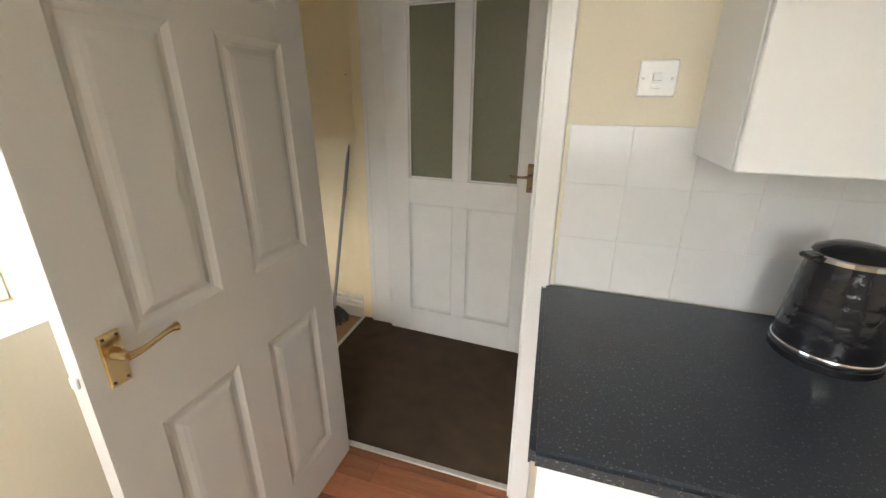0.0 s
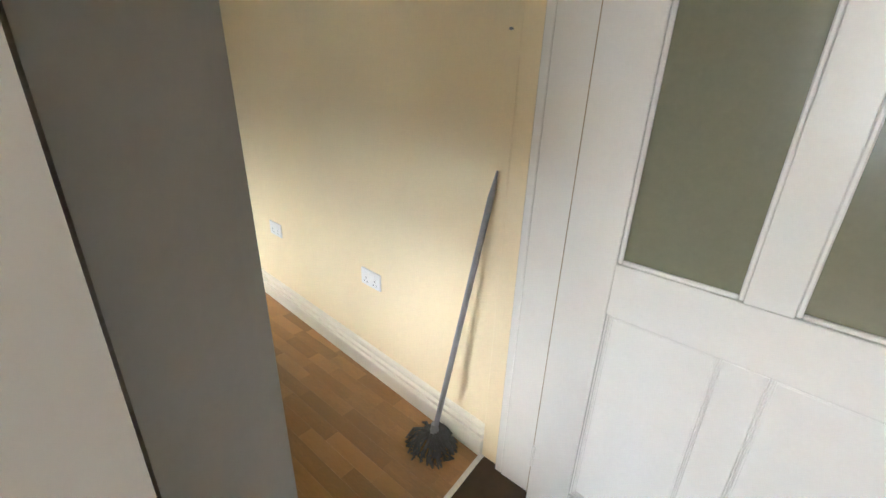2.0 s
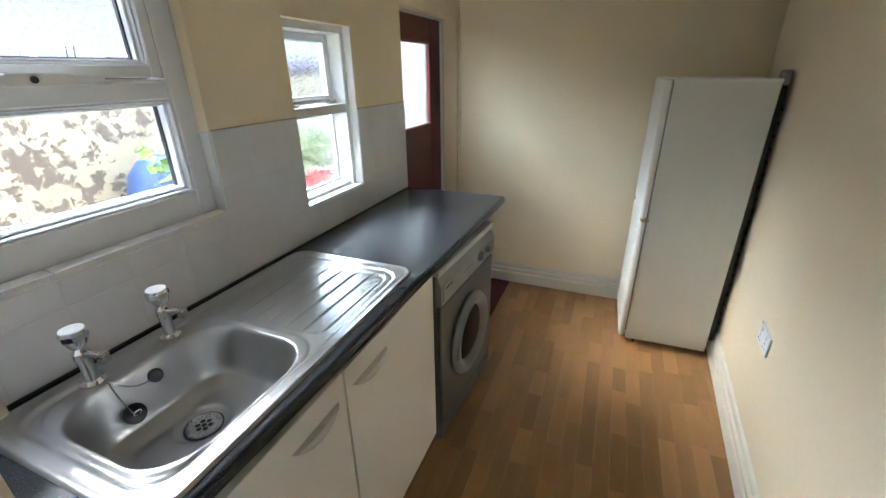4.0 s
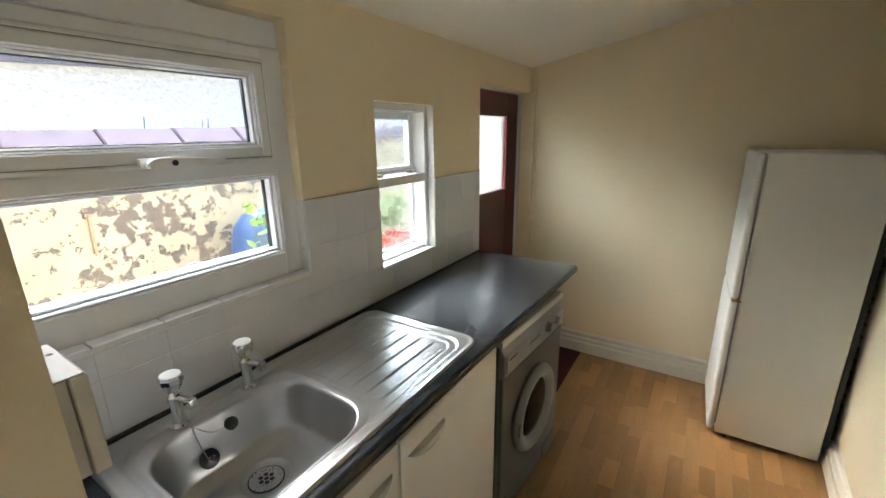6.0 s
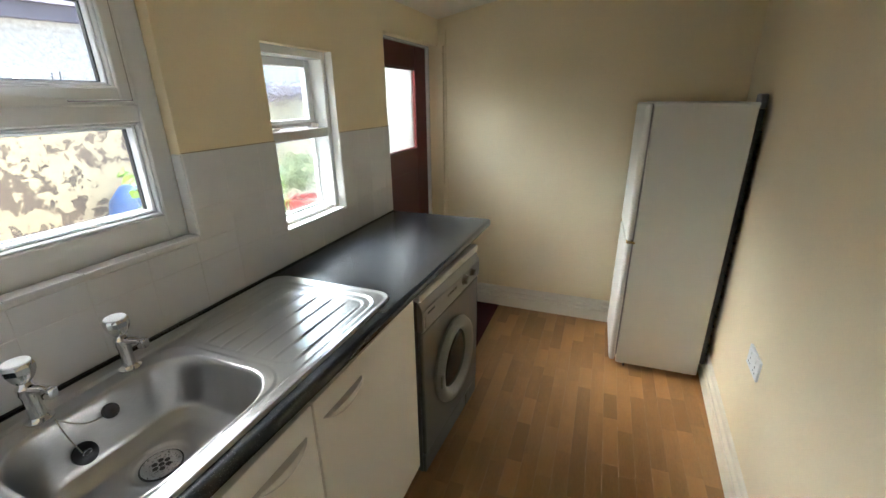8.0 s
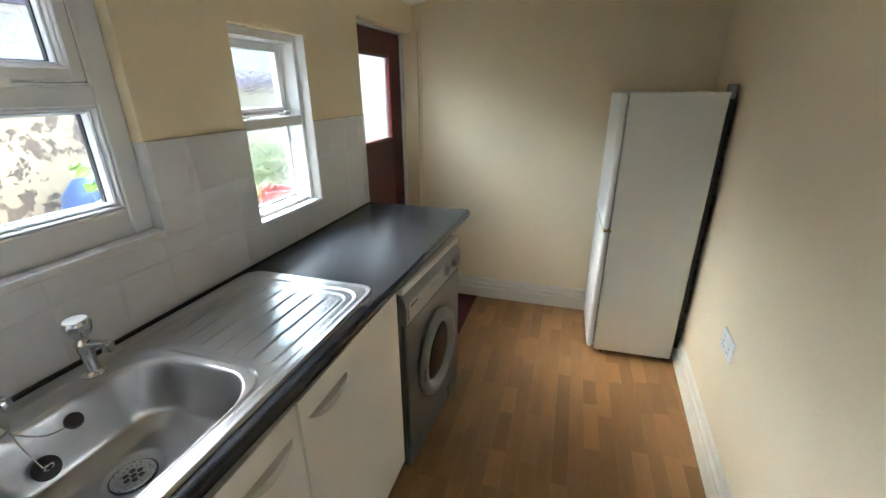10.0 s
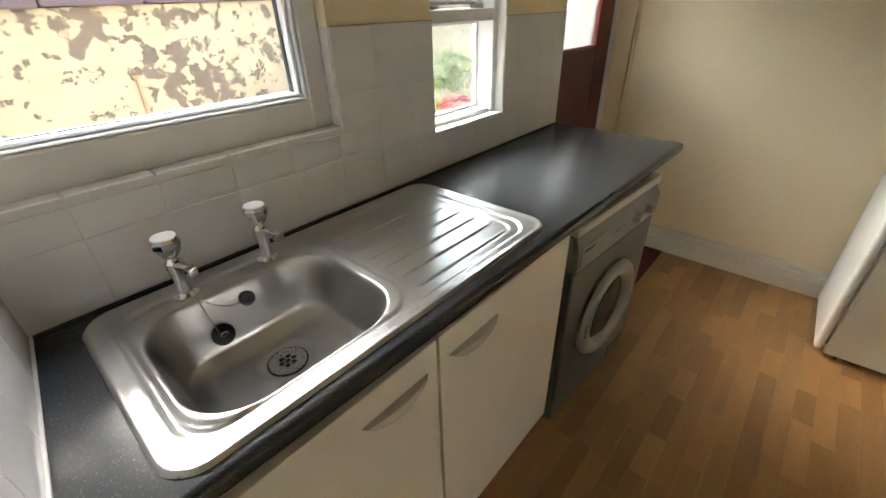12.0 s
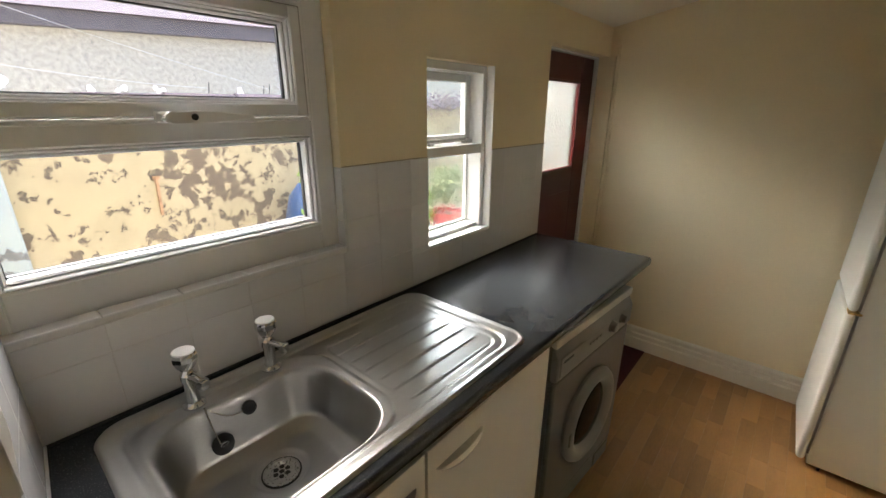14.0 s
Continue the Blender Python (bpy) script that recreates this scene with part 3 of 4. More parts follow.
def lever_set(door, x, z, y, side, brass, reach, direction, plate_h=0.115, scroll=True):
    bm = box(x - 0.021, x + 0.021, min(y, y + side * 0.006), max(y, y + side * 0.006), z - plate_h / 2, z + plate_h / 2, 0.002)
    plate = part("handle_plate", bm, brass, door)
    pts, rad = [], []
    for i in range(13):
        s = i / 12
        pts.append((x + direction * reach * s, y + side * (0.045 + 0.008 * math.sin(s * math.pi)), z + 0.012 + (0.016 * math.sin(s * 2.6) * s if scroll else -0.004 * s)))
        rad.append(0.0085 - 0.003 * math.sin(s * math.pi) + (0.002 if i == 12 else 0))
    bm = tube([(x, y, z + 0.012), (x, y + side * 0.045, z + 0.012)], [0.014, 0.009], 14)
    tube(pts, rad, 12, bm=bm)
    part("lever", bm, brass, plate, smooth=True)
    bm = bmesh.new()
    for dx in (-0.013, 0.013):
        for dz in (-plate_h / 2 + 0.01, plate_h / 2 - 0.01):
            lathe([(0.0035, 0), (0.0025, 0.0025)], 8, bm=bm, m=pose(x + dx, y + side * 0.006, z + dz, -90 * side))
    part("screw", bm, DARKP, plate)


kd = thing("door_2", "white moulded six-panel door with brass lever, standing open", "door", (0.613, 0.574, 0.008), 0, "", "structure")
kd.matrix_world = pose(0.613, 0.574, 0.008, 0, LEAN, 0) @ pose(0, 0, 0, 0, 0, -88.6)
W, HH, D = 0.81, 1.985, 0.018
q = [(0.11, 0.355, 0.175, 0.74), (0.47, 0.70, 0.175, 0.74), (0.11, 0.355, 0.962, 1.575), (0.47, 0.70, 0.962, 1.575), (0.11, 0.355, 1.66, 1.87), (0.47, 0.70, 1.66, 1.87)]
part("door_leaf", slab_with_holes(W, HH, q, D), DOORW, kd)
for u0, u1, z0, z1 in q:
    bm = mould_panel(W, D, z0, z1, u0, u1, 1)
    join(bm, mould_panel(W, D, z0, z1, u0, u1, -1))
    part("panel", bm, DOORW, kd)
lever_set(kd, W - 0.058, 0.94, D, 1, BRASS, 0.105, -1)
part("latch", box(W, W + 0.008, -0.008, 0.008, 0.91, 0.935, 0.002), PLASTW, kd)

gd = thing("door_3", "white painted half-glazed panel door folded back against the passage wall", "door", (0.357, 1.618, 0.012), -3.2, "", "structure")
W, HH, D = 0.888, 2.0, 0.022
bm = bmesh.new()
for a in ((-0.006, 0.14, 0, HH), (W - 0.105, W, 0, HH), (0.14, W - 0.105, 0, 0.165), (0.14, W - 0.105, 0.86, 1.008), (0.14, W - 0.105, 1.90, HH), (0.415, 0.503, 0.165, 0.86), (0.415, 0.503, 1.008, 1.90)):
    box(a[0], a[1], -D, D, a[2], a[3], 0.002, bm=bm)
part("door_frame", bm, AGEDW, gd)
for u0, u1 in ((0.14, 0.415), (0.503, W - 0.105)):
    bm = box(u0, u1, -0.003, 0.003, 0.165, 0.86)
    part("panel", bm, AGEDW, gd)
    bm = bmesh.new()
    for s in (-1, 1):
        for e0, e1, t in ((0, 0.005, 0.013), (0.005, 0.010, 0.008), (0.010, 0.016, 0.005)):
            y0, y1 = sorted((s * 0.003, s * t))
            join(bm, frame_bars(u0 + e0, u1 - e0, 0.165 + e0, 0.86 - e0, e1 - e0, y0, y1, 0.002))
    part("moulding", bm, AGEDW, gd)
    part("pane", box(u0 - 0.004, u1 + 0.004, -0.003, 0.003, 1.004, 1.904), DOORGLASS, gd, "grey-green obscured glass pane").visible_shadow = False
    bm = bmesh.new()
    for s in (-1, 1):
        y0, y1 = sorted((s * 0.003, s * 0.014))
        join(bm, frame_bars(u0, u1, 1.008, 1.90, 0.011, y0, y1, 0.003))
    part("glazing_bead", bm, AGEDW, gd)
lever_set(gd, W - 0.040, 1.055, -D, -1, OLDBRASS, 0.10, -1, 0.15, False)
part("keyhole", lathe([(0.005, 0), (0.005, 0.002)], 10, m=pose(W - 0.040, -D - 0.0065, 1.005, 90)), DARKP, gd)
for z in (0.18, 1.72):
    part("hinge", tube([(-0.004, -D, z), (-0.004, -D, z + 0.09)], 0.006, 10), AGEDW, gd)

kw = thing("kitchen_worktop", "dark grey speckled laminate worktop in the kitchen", "worktop")
part("slab", prism([(1.374, 0.572), (1.420, -0.098), (3.39, -0.068), (3.39, 0.572)], WT - 0.038, WT, bev=0.008), WORK_K, kw)
part("end_strip", prism([(1.3695, 0.568), (1.3735, 0.568), (1.4195, -0.088), (1.4155, -0.088)], WT - 0.036, WT - 0.005), WORK_K, kw)
for x in (1.43, 2.032, 2.634):
    cu = thing("base_cabinet", "white kitchen base cabinet under the dark worktop", "cabinet", (x, 0.0, 0.0), 0, "kitchen base cabinets")
    part("body", box(0.0, 0.598, 0.0, 0.568, 0.10, 0.871, 0.001), UNIT_K, cu)
    part("plinth", box(0.0, 0.598, 0.05, 0.07, 0.0, 0.10), UNIT_K, cu)
    dr = part("cabinet_door", box(0.003, 0.595, -0.02, -0.001, 0.105, 0.868, 0.002), UNIT_K, cu)
    part("handle", box(0.2, 0.36, -0.042, -0.021, 0.80, 0.812, 0.004), HANDLE, dr)
for x in (1.704, 2.312):
    wc = thing("wall_cabinet", "white wall cabinet above the kitchen worktop", "cabinet", (x, 0.27, 1.315), 0, "kitchen wall cabinets")
    part("body", box(0.0, 0.598, 0.0, 0.309, 0.0, 0.72, 0.001), UNIT_K, wc)
    part("cabinet_door", box(0.002, 0.596, -0.02, -0.001, -0.002, 0.72, 0.003), UNIT_K, wc)
sw = thing("wall_switch", "white square fused switch plate on the kitchen wall", "switch", (1.595, 0.579, 1.49))
part("plate", box(-0.044, 0.044, -0.011, 0.0, -0.042, 0.042, 0.004, seg=2), PLASTW, sw)
part("rocker", box(-0.012, 0.010, -0.015, -0.011, -0.006, 0.014, 0.002), PLASTW, sw)
part("fuse_carrier", box(-0.014, 0.008, -0.013, -0.011, -0.024, -0.014, 0.001), PLASTW, sw)
for dx in (-0.032, 0.032):
    part("screw", lathe([(0.0035, 0), (0.003, 0.0015)], 10, m=pose(dx, -0.011, 0, 90)), HANDLE, sw)
ke = thing("kettle", "glossy black dimpled kettle with chrome bands on the worktop", "kettle", (1.995, 0.385, WT), 12)
ke.scale = (1.1, 1.1, 1.15)
part("base", lathe([(0.086, 0.0), (0.090, 0.004), (0.090, 0.016), (0.084, 0.02)], 32), KETTLE, ke, smooth=True)
part("base_band", lathe([(0.0885, 0.020), (0.090, 0.022), (0.090, 0.028), (0.0885, 0.030)], 40), CHROME, ke, "chrome band", smooth=True)
t = bmesh.new()
rings = []
N, M = 36, 18
for j in range(M + 1):
    z = 0.03 + 0.165 * j / M
    rr = 0.087 - 0.0175 * (j / M) ** 1.2
    rings.append([])
    for i in range(N):
        a = 2 * math.pi * i / N
        d = 0.0028 * abs(math.sin(a * 9 + (math.pi / 2 if (j // 3) % 2 else 0))) * abs(math.sin(math.pi * j / 3))
        rings[-1].append(t.verts.new(((rr - d) * math.cos(a), (rr - d) * math.sin(a), z)))
for a, b in zip(rings, rings[1:]):
    for i in range(N):
        t.faces.new((a[i], a[(i + 1) % N], b[(i + 1) % N], b[i]))
part("jug", t, KETTLE, ke, smooth=True)
part("rim_band", lathe([(0.0685, 0.193), (0.0705, 0.195), (0.0705, 0.203), (0.0675, 0.205)], 40), CHROME, ke, "chrome band", smooth=True)
part("lid", lathe([(0.0665, 0.204), (0.062, 0.212), (0.04, 0.222), (0.015, 0.226), (0.001, 0.226)], 32), KETTLE, ke, smooth=True)
part("spout", prism([(-0.060, 0.185), (-0.090, 0.196), (-0.088, 0.203), (-0.055, 0.206)], -0.018, 0.018, axis="y", bev=0.003), KETTLE, ke)
part("handle", tube([(0.058, 0, 0.19), (0.10, 0, 0.192), (0.115, 0, 0.17), (0.114, 0, 0.09), (0.10, 0, 0.06), (0.08, 0, 0.05)], [0.012, 0.012, 0.011, 0.010, 0.010, 0.011], 12), KETTLE, ke, smooth=True)
part("cord", tube([(0.085, 0.02, 0.008), (0.12, -0.01, 0.006), (0.16, -0.05, 0.005), (0.22, -0.03, 0.005)], 0.004, 8), DARKP, ke)
# Out-of-view window, added only to brighten the kitchen from behind the camera.
kwin = thing("unseen_fill_window", "unseen window added behind the way in to brighten the kitchen", "window", (0, -3.14, 0), 0, "", "structure")
bm = frame_bars(0.622, 2.248, 0.922, 2.248, 0.06, 0, 0.06, 0.004)
part("window_frame", bm, UPVC, kwin)
part("pane", box(0.675, 2.195, 0.028, 0.032, 0.975, 2.195), CLEAR, kwin).visible_shadow = False
kwin = thing("window_3", "white plastic window in the kitchen's deep recess", "window", (0.2, 0, 0), 0, "", "structure")
bm = bmesh.new()
for a in ((-2.3, -2.24, 1.0, 2.1), (-0.2, -0.14, 1.0, 2.1), (-1.25, -1.19, 1.0, 2.1), (-2.24, -0.2, 1.0, 1.06), (-2.24, -0.2, 2.04, 2.1)):
    box(0, 0.06, a[0], a[1], a[2], a[3], 0.004, bm=bm)
part("window_frame", bm, UPVC, kwin)
part("pane", box(0.028, 0.032, -2.245, -0.195, 1.055, 2.045), CLEAR, kwin).visible_shadow = False


# ---- scullery: worktop, sink, taps, units ----
def front(x):
    return 0.545 - 0.0245 * x


SX0, SX1, SY0, SY1 = -1.018, -0.070, 0.034, 0.527
t = bmesh.new()
# worktop in four runs round the sink's cut-out, its front edge rolled
def roll(x0, x1, y_back, bm):
    n = 7
    rows = []
    for x in (x0, x1):
        f = front(x)
        pts = [(y_back, WT - 0.038), (y_back, WT)]
        for i in range(n):
            a = math.pi / 2 * i / (n - 1)
            pts.append((f - 0.014 + 0.014 * math.sin(a), WT - 0.014 + 0.014 * math.cos(a)))
        for i in range(n):
            a = math.pi / 2 * i / (n - 1)
            pts.append((f - 0.010 + 0.010 * math.cos(a), WT - 0.028 - 0.010 * math.sin(a)))
        rows.append([bm.verts.new((x, p[0], p[1])) for p in pts])
    k = len(rows[0])
    for i in range(k):
        bm.faces.new((rows[0][i], rows[0][(i + 1) % k], rows[1][(i + 1) % k], rows[1][i]))
    bm.faces.new(rows[0])
    bm.faces.new(rows[1][::-1])


roll(SX0 + 0.02, SX1 - 0.02, SY1 - 0.03, t)
roll(SX1 - 0.02, 0.046, 0.001, t)
roll(-2.0, SX0 + 0.02, 0.001, t)
box(SX0 + 0.02, SX1 - 0.02, 0.001, SY0 + 0.02, WT - 0.038, WT, bm=t)
wk = thing("worktop", "dark speckled laminate worktop with a rolled front edge", "worktop")
part("slab", t, WORK, wk, smooth=True)
part("end_strip", box(-2.003, -2.0004, 0.002, front(-2.0) - 0.006, WT - 0.036, WT - 0.003), WORK, wk)
bm = box(-2.0, -0.004, 0.0068, 0.015, WT + 0.0004, WT + 0.004, 0.001)
setting("trim_worktop_seal", bm, SEAL, "grimy sealant line along the back of the worktop", "sealant")


def rrect(px, py, x0, x1, y0, y1, r):
    """Signed distance to a rounded rectangle, negative inside."""
    cx, cy = (x0 + x1) / 2, (y0 + y1) / 2
    dx, dy = abs(px - cx) - (x1 - x0) / 2 + r, abs(py - cy) - (y1 - y0) / 2 + r
    return math.hypot(max(dx, 0), max(dy, 0)) + min(max(dx, dy), 0) - r


def smooth(a, b, x):
    s = min(1, max(0, (x - a) / (b - a)))
    return s * s * (3 - 2 * s)


def sink_height(x, y):
    o = rrect(x, y, SX0, SX1, SY0, SY1, 0.06)
    z = 0.0065 * smooth(0.0, 0.006, -o) - 0.003 * smooth(0.006, 0.02, -o)
    ring = rrect(x, y, -0.975, -0.105, 0.07, 0.492, 0.07)
    z -= 0.0045 * smooth(-0.002, 0.008, -ring)
    z -= 0.0028 * (1 - smooth(0.002, 0.007, abs(ring + 0.012))) * smooth(-0.50, -0.30, x)
    deck = rrect(x, y, -0.56, -0.122, 0.082, 0.486, 0.09)
    z += 0.0035 * smooth(0.0, 0.008, -deck)
    dr = rrect(x, y, -0.95, -0.575, 0.10, 0.465, 0.05)
    if dr < 0:
        z -= 0.002 * smooth(0, 0.01, -dr)
        s = (y - 0.115) / 0.056
        if -0.5 < s < 6.5:
            k = abs(s - round(s)) * 0.056
            e = smooth(-0.945 + 0.004 * round(s), -0.90 + 0.004 * round(s), x) * (1 - smooth(-0.60, -0.575, x))
            z += 0.0030 * (1 - smooth(0.0015, 0.0050, k)) * e
    bowl = rrect(x, y, -0.532, -0.132, 0.128, 0.478, 0.105)
    if bowl < 0:
        d = -bowl
        fall = 0.125 * smooth(0.0, 0.034, d) + 0.024 * smooth(0.02, 0.075, d)
        rad = math.hypot(x + 0.350, y - 0.262)
        fall += 0.010 * (1 - smooth(0.0, 0.16, rad))
        fall += 0.006 * (1 - smooth(0.056, 0.062, rad)) + 0.003 * (1 - smooth(0.044, 0.049, rad))
        z -= fall
    return z


si = thing("kitchen_sink", "stainless steel inset sink with ribbed drainer", "sink", (0, 0, WT + 0.001))
bm = bmesh.new()
NX, NY = 216, 176
vs = []
for i in range(NX + 1):
    row = []
    for j in range(NY + 1):
        x, y = SX0 + (SX1 - SX0) * i / NX, SY0 + (SY1 - SY0) * j / NY
        r = 0.06
        cx, cy = min(max(x, SX0 + r), SX1 - r), min(max(y, SY0 + r), SY1 - r)
        l = math.hypot(x - cx, y - cy)
        if l > r:
            x, y = cx + (x - cx) * r / l, cy + (y - cy) * r / l
        row.append(bm.verts.new((x, y, sink_height(x, y))))
    vs.append(row)
for i in range(NX):
    for j in range(NY):
        bm.faces.new((vs[i][j], vs[i + 1][j], vs[i + 1][j + 1], vs[i][j + 1]))
bmesh.ops.remove_doubles(bm, verts=bm.verts[:], dist=0.0004)
ob = part("bowl_and_drainer", bm, STEEL, si)
for f in ob.data.polygons:
    f.use_smooth = True
DZ = sink_height(-0.350, 0.262) + 0.003
dn = part("drain", lathe([(0.041, DZ), (0.041, DZ + 0.004), (0.038, DZ + 0.0055), (0.033, DZ + 0.005), (0.026, DZ + 0.0025), (0.001, DZ + 0.0025)], 36, m=pose(-0.350, 0.262, 0)), SATIN, si, smooth=True)
part("gasket", lathe([(0.0445, DZ - 0.003), (0.0445, DZ + 0.0022), (0.0405, DZ + 0.0024), (0.0405, DZ - 0.003)], 36, m=pose(-0.350, 0.262, 0)), DARKP, dn, "black waste seal", smooth=True)
for k in range(7):
    a = 2 * math.pi * k / 6
    rr = 0.0145 if k < 6 else 0.0
    part("drain_hole", lathe([(0.0058, DZ + 0.0015), (0.0058, DZ + 0.0031), (0.0005, DZ + 0.0031)], 12, m=pose(-0.350 + rr * math.cos(a), 0.262 + rr * math.sin(a), 0)), DARKP, dn)
part("overflow", lathe([(0.017, -0.002), (0.017, 0.003), (0.012, 0.004), (0.001, 0.002)], 20, m=pose(-0.346, 0.1455, -0.040, -66)), DARKP, si)


def tap(x, y, rz):
    ta = thing("pillar_tap", "chrome pillar tap with a faceted clear head", "tap", (x, y, WT + 0.0045), rz, "sink taps")
    ta.scale = (1.08, 1.08, 1.0)
    part("base", lathe([(0.022, 0.0), (0.022, 0.004), (0.017, 0.007), (0.014, 0.012)], 20), CHROME, ta, smooth=True)
    part("body", lathe([(0.0135, 0.010), (0.0125, 0.04), (0.0135, 0.062), (0.016, 0.068), (0.016, 0.082), (0.011, 0.088), (0.009, 0.096)], 20), CHROME, ta, smooth=True)
    sp = tube([(0, 0.010, 0.077), (0, 0.030, 0.079), (0, 0.044, 0.077)], [0.0105, 0.009, 0.009], 14)
    box(-0.009, 0.009, 0.038, 0.056, 0.060, 0.084, 0.003, bm=sp, seg=2)
    part("spout", sp, CHROME, ta, smooth=True)
    t = bmesh.new()
    rings = []
    for r, h, w in ((0.012, 0.094, 0), (0.0185, 0.104, 1), (0.0235, 0.118, 1), (0.0245, 0.130, 1), (0.0215, 0.137, 0)):
        rings.append([t.verts.new((r * (1 - 0.10 * w * (i % 2)) * math.cos(math.pi * i / 8), r * (1 - 0.10 * w * (i % 2)) * math.sin(math.pi * i / 8), h)) for i in range(16)])
    for a, b in zip(rings, rings[1:]):
        for i in range(16):
            t.faces.new((a[i], a[(i + 1) % 16], b[(i + 1) % 16], b[i]))
    t.faces.new(rings[-1])
    part("tap_head", t, CHROME, ta)
    part("cap", lathe([(0.021, 0.1372), (0.020, 0.140), (0.012, 0.142), (0.001, 0.1425)], 24), PLASTW, ta, "pale cap", smooth=True)


tap(-0.250, 0.100, 14)
tap(-0.434, 0.098, 18)
pl = thing("sink_plug", "black rubber plug on a bead chain hanging in the sink", "plug", (-0.272, 0.158, WT - 0.088))
part("plug", lathe([(0.021, -0.006), (0.023, 0.0), (0.024, 0.007), (0.018, 0.010), (0.006, 0.011), (0.005, 0.017)], 20, m=pose(0, 0, 0, -58)), DARKP, pl, smooth=True)
part("ring", tube([(0.008 * math.cos(a * 0.6), 0.016 + 0.004 * math.sin(a * 0.6), 0.010 + 0.008 * math.sin(a * 0.6)) for a in range(11)], 0.0012, 6), CHROME, pl)
ch = bmesh.new()
for i in range(26):
    s = i / 25
    lathe([(0.0008, -0.0021), (0.0022, 0.0), (0.0008, 0.0021)], 6, bm=ch, m=pose(0.008 + 0.008 * s, 0.014 - 0.030 * s - 0.010 * math.sin(math.pi * s), 0.016 + 0.083 * s))
part("bead_chain", ch, CHROME, pl)
ch = bmesh.new()
for i in range(22):
    s = i / 21
    lathe([(0.0008, -0.0021), (0.0022, 0.0), (0.0008, 0.0021)], 6, bm=ch, m=pose(0.016 - 0.085 * s, -0.016 + 0.004 * s, 0.099 - 0.050 * s - 0.020 * math.sin(math.pi * s)))
part("bead_chain", ch, CHROME, pl)


def bow_handle(x0, x1, z, y, parent):
    t = bmesh.new()
    n = 14
    rows = []
    for i in range(n + 1):
        s = i / n
        x = x0 + (x1 - x0) * s
        drop = 0.026 * (4 * s * (1 - s)) ** 0.8
        out = 0.003 + 0.020 * (4 * s * (1 - s)) ** 0.7
        rows.append([t.verts.new(p) for p in ((x, y, z), (x, y + out * 0.75, z - 0.002), (x, y + out, z - drop * 0.55), (x, y + out * 0.8, z - drop), (x, y + out * 0.8 - 0.003, z - drop), (x, y + out - 0.004, z - drop * 0.55), (x, y, z - 0.004))])
    for a, b in zip(rows, rows[1:]):
        for i in range(7):
            t.faces.new((a[i], a[(i + 1) % 7], b[(i + 1) % 7], b[i]))
    t.faces.new(rows[0])
    t.faces.new(rows[-1][::-1])
    part("handle", t, HANDLE, parent, "satin metal bow handle", smooth=True)


for x0, x1, hx in ((-0.527, -0.003, (-0.495, -0.330)), (-1.092, -0.531, (-0.735, -0.560))):
    cu = thing("sink_cabinet", "white sink base cabinet with a satin bow handle", "cabinet", (0, 0, 0), 0, "sink base cabinets")
    fy = 0.555
    part("carcass", box(x0, x1, 0.01, fy - 0.021, 0.10, 0.74, 0.001), UNIT, cu)
    part("rail", box(x0, x1, fy - 0.04, fy - 0.021, 0.74, 0.871, 0.001), UNIT, cu)
    part("plinth", box(x0, x1, fy - 0.075, fy - 0.06, 0.0, 0.10), UNIT, cu)
    dr = part("cabinet_door", box(x0 + 0.002, x1 - 0.002, fy - 0.019, fy, 0.09, 0.862, 0.002, seg=2), UNIT, cu)
    bow_handle(hx[0], hx[1], 0.795, fy, dr)

wm = thing("washing_machine", "silver-grey front-loading washing machine under the worktop", "washing machine", (-1.122, 0.569, 0.0), 176.0)
# local x runs along the front, away from the cabinets, y into the machine
S = 0.598
part("body", box(0.0, S, 0.018, 0.52, 0.015, 0.842, 0.006, seg=2), SILVER, wm)
part("top_panel", box(0.0, S, 0.004, 0.53, 0.830, 0.862, 0.004, seg=2), WMTOP, wm, "off-white top panel")
part("front_panel", box(0.002, S - 0.002, 0.0, 0.02, 0.115, 0.700, 0.008, seg=3), SILVER, wm)
part("kick_panel", box(0.002, S - 0.002, 0.004, 0.02, 0.018, 0.111, 0.004), SILVER, wm)
cp = part("control_panel", prism([(0.0, 0.704), (0.024, 0.704), (0.024, 0.826), (0.012, 0.826), (-0.006, 0.79), (-0.006, 0.715)], 0.002, S - 0.002, axis="x", bev=0.003), SILVER_L, wm)
part("detergent_drawer", box(0.012, 0.17, -0.0105, -0.004, 0.722, 0.800, 0.004), SILVER_L, cp)
part("drawer_label", box(0.03, 0.09, -0.0118, -0.0104, 0.775, 0.783), DARKP, cp, "dark illegible lettering")
for x, r in ((0.40, 0.021), (0.49, 0.016)):
    part("knob", lathe([(r + 0.004, 0.0), (r + 0.003, 0.004), (r, 0.006), (r * 0.9, 0.02), (r * 0.7, 0.022), (0.001, 0.022)], 24, m=pose(x, -0.006, 0.762, 90)), SILVER_L, cp, smooth=True)
for x in (0.22, 0.245, 0.27, 0.30):
    part("button", box(x, x + 0.014, -0.010, -0.005, 0.757, 0.767, 0.002), SILVER_L, cp)
CX, CZ = 0.285, 0.425
dr = part("door_ring", lathe([(0.150, 0.004), (0.192, 0.0), (0.196, 0.012), (0.188, 0.026), (0.170, 0.034), (0.150, 0.030), (0.136, 0.014), (0.130, 0.004)], 56, m=pose(CX, 0.0, CZ, 90)), SILVER_L, wm, "pale silver door ring", smooth=True)
part("door_glass", lathe([(0.133, 0.005), (0.120, 0.012), (0.08, 0.018), (0.001, 0.021)], 48, m=pose(CX, 0.0, CZ, 90)), DRUM, dr, "dark smoked glass porthole", smooth=True)
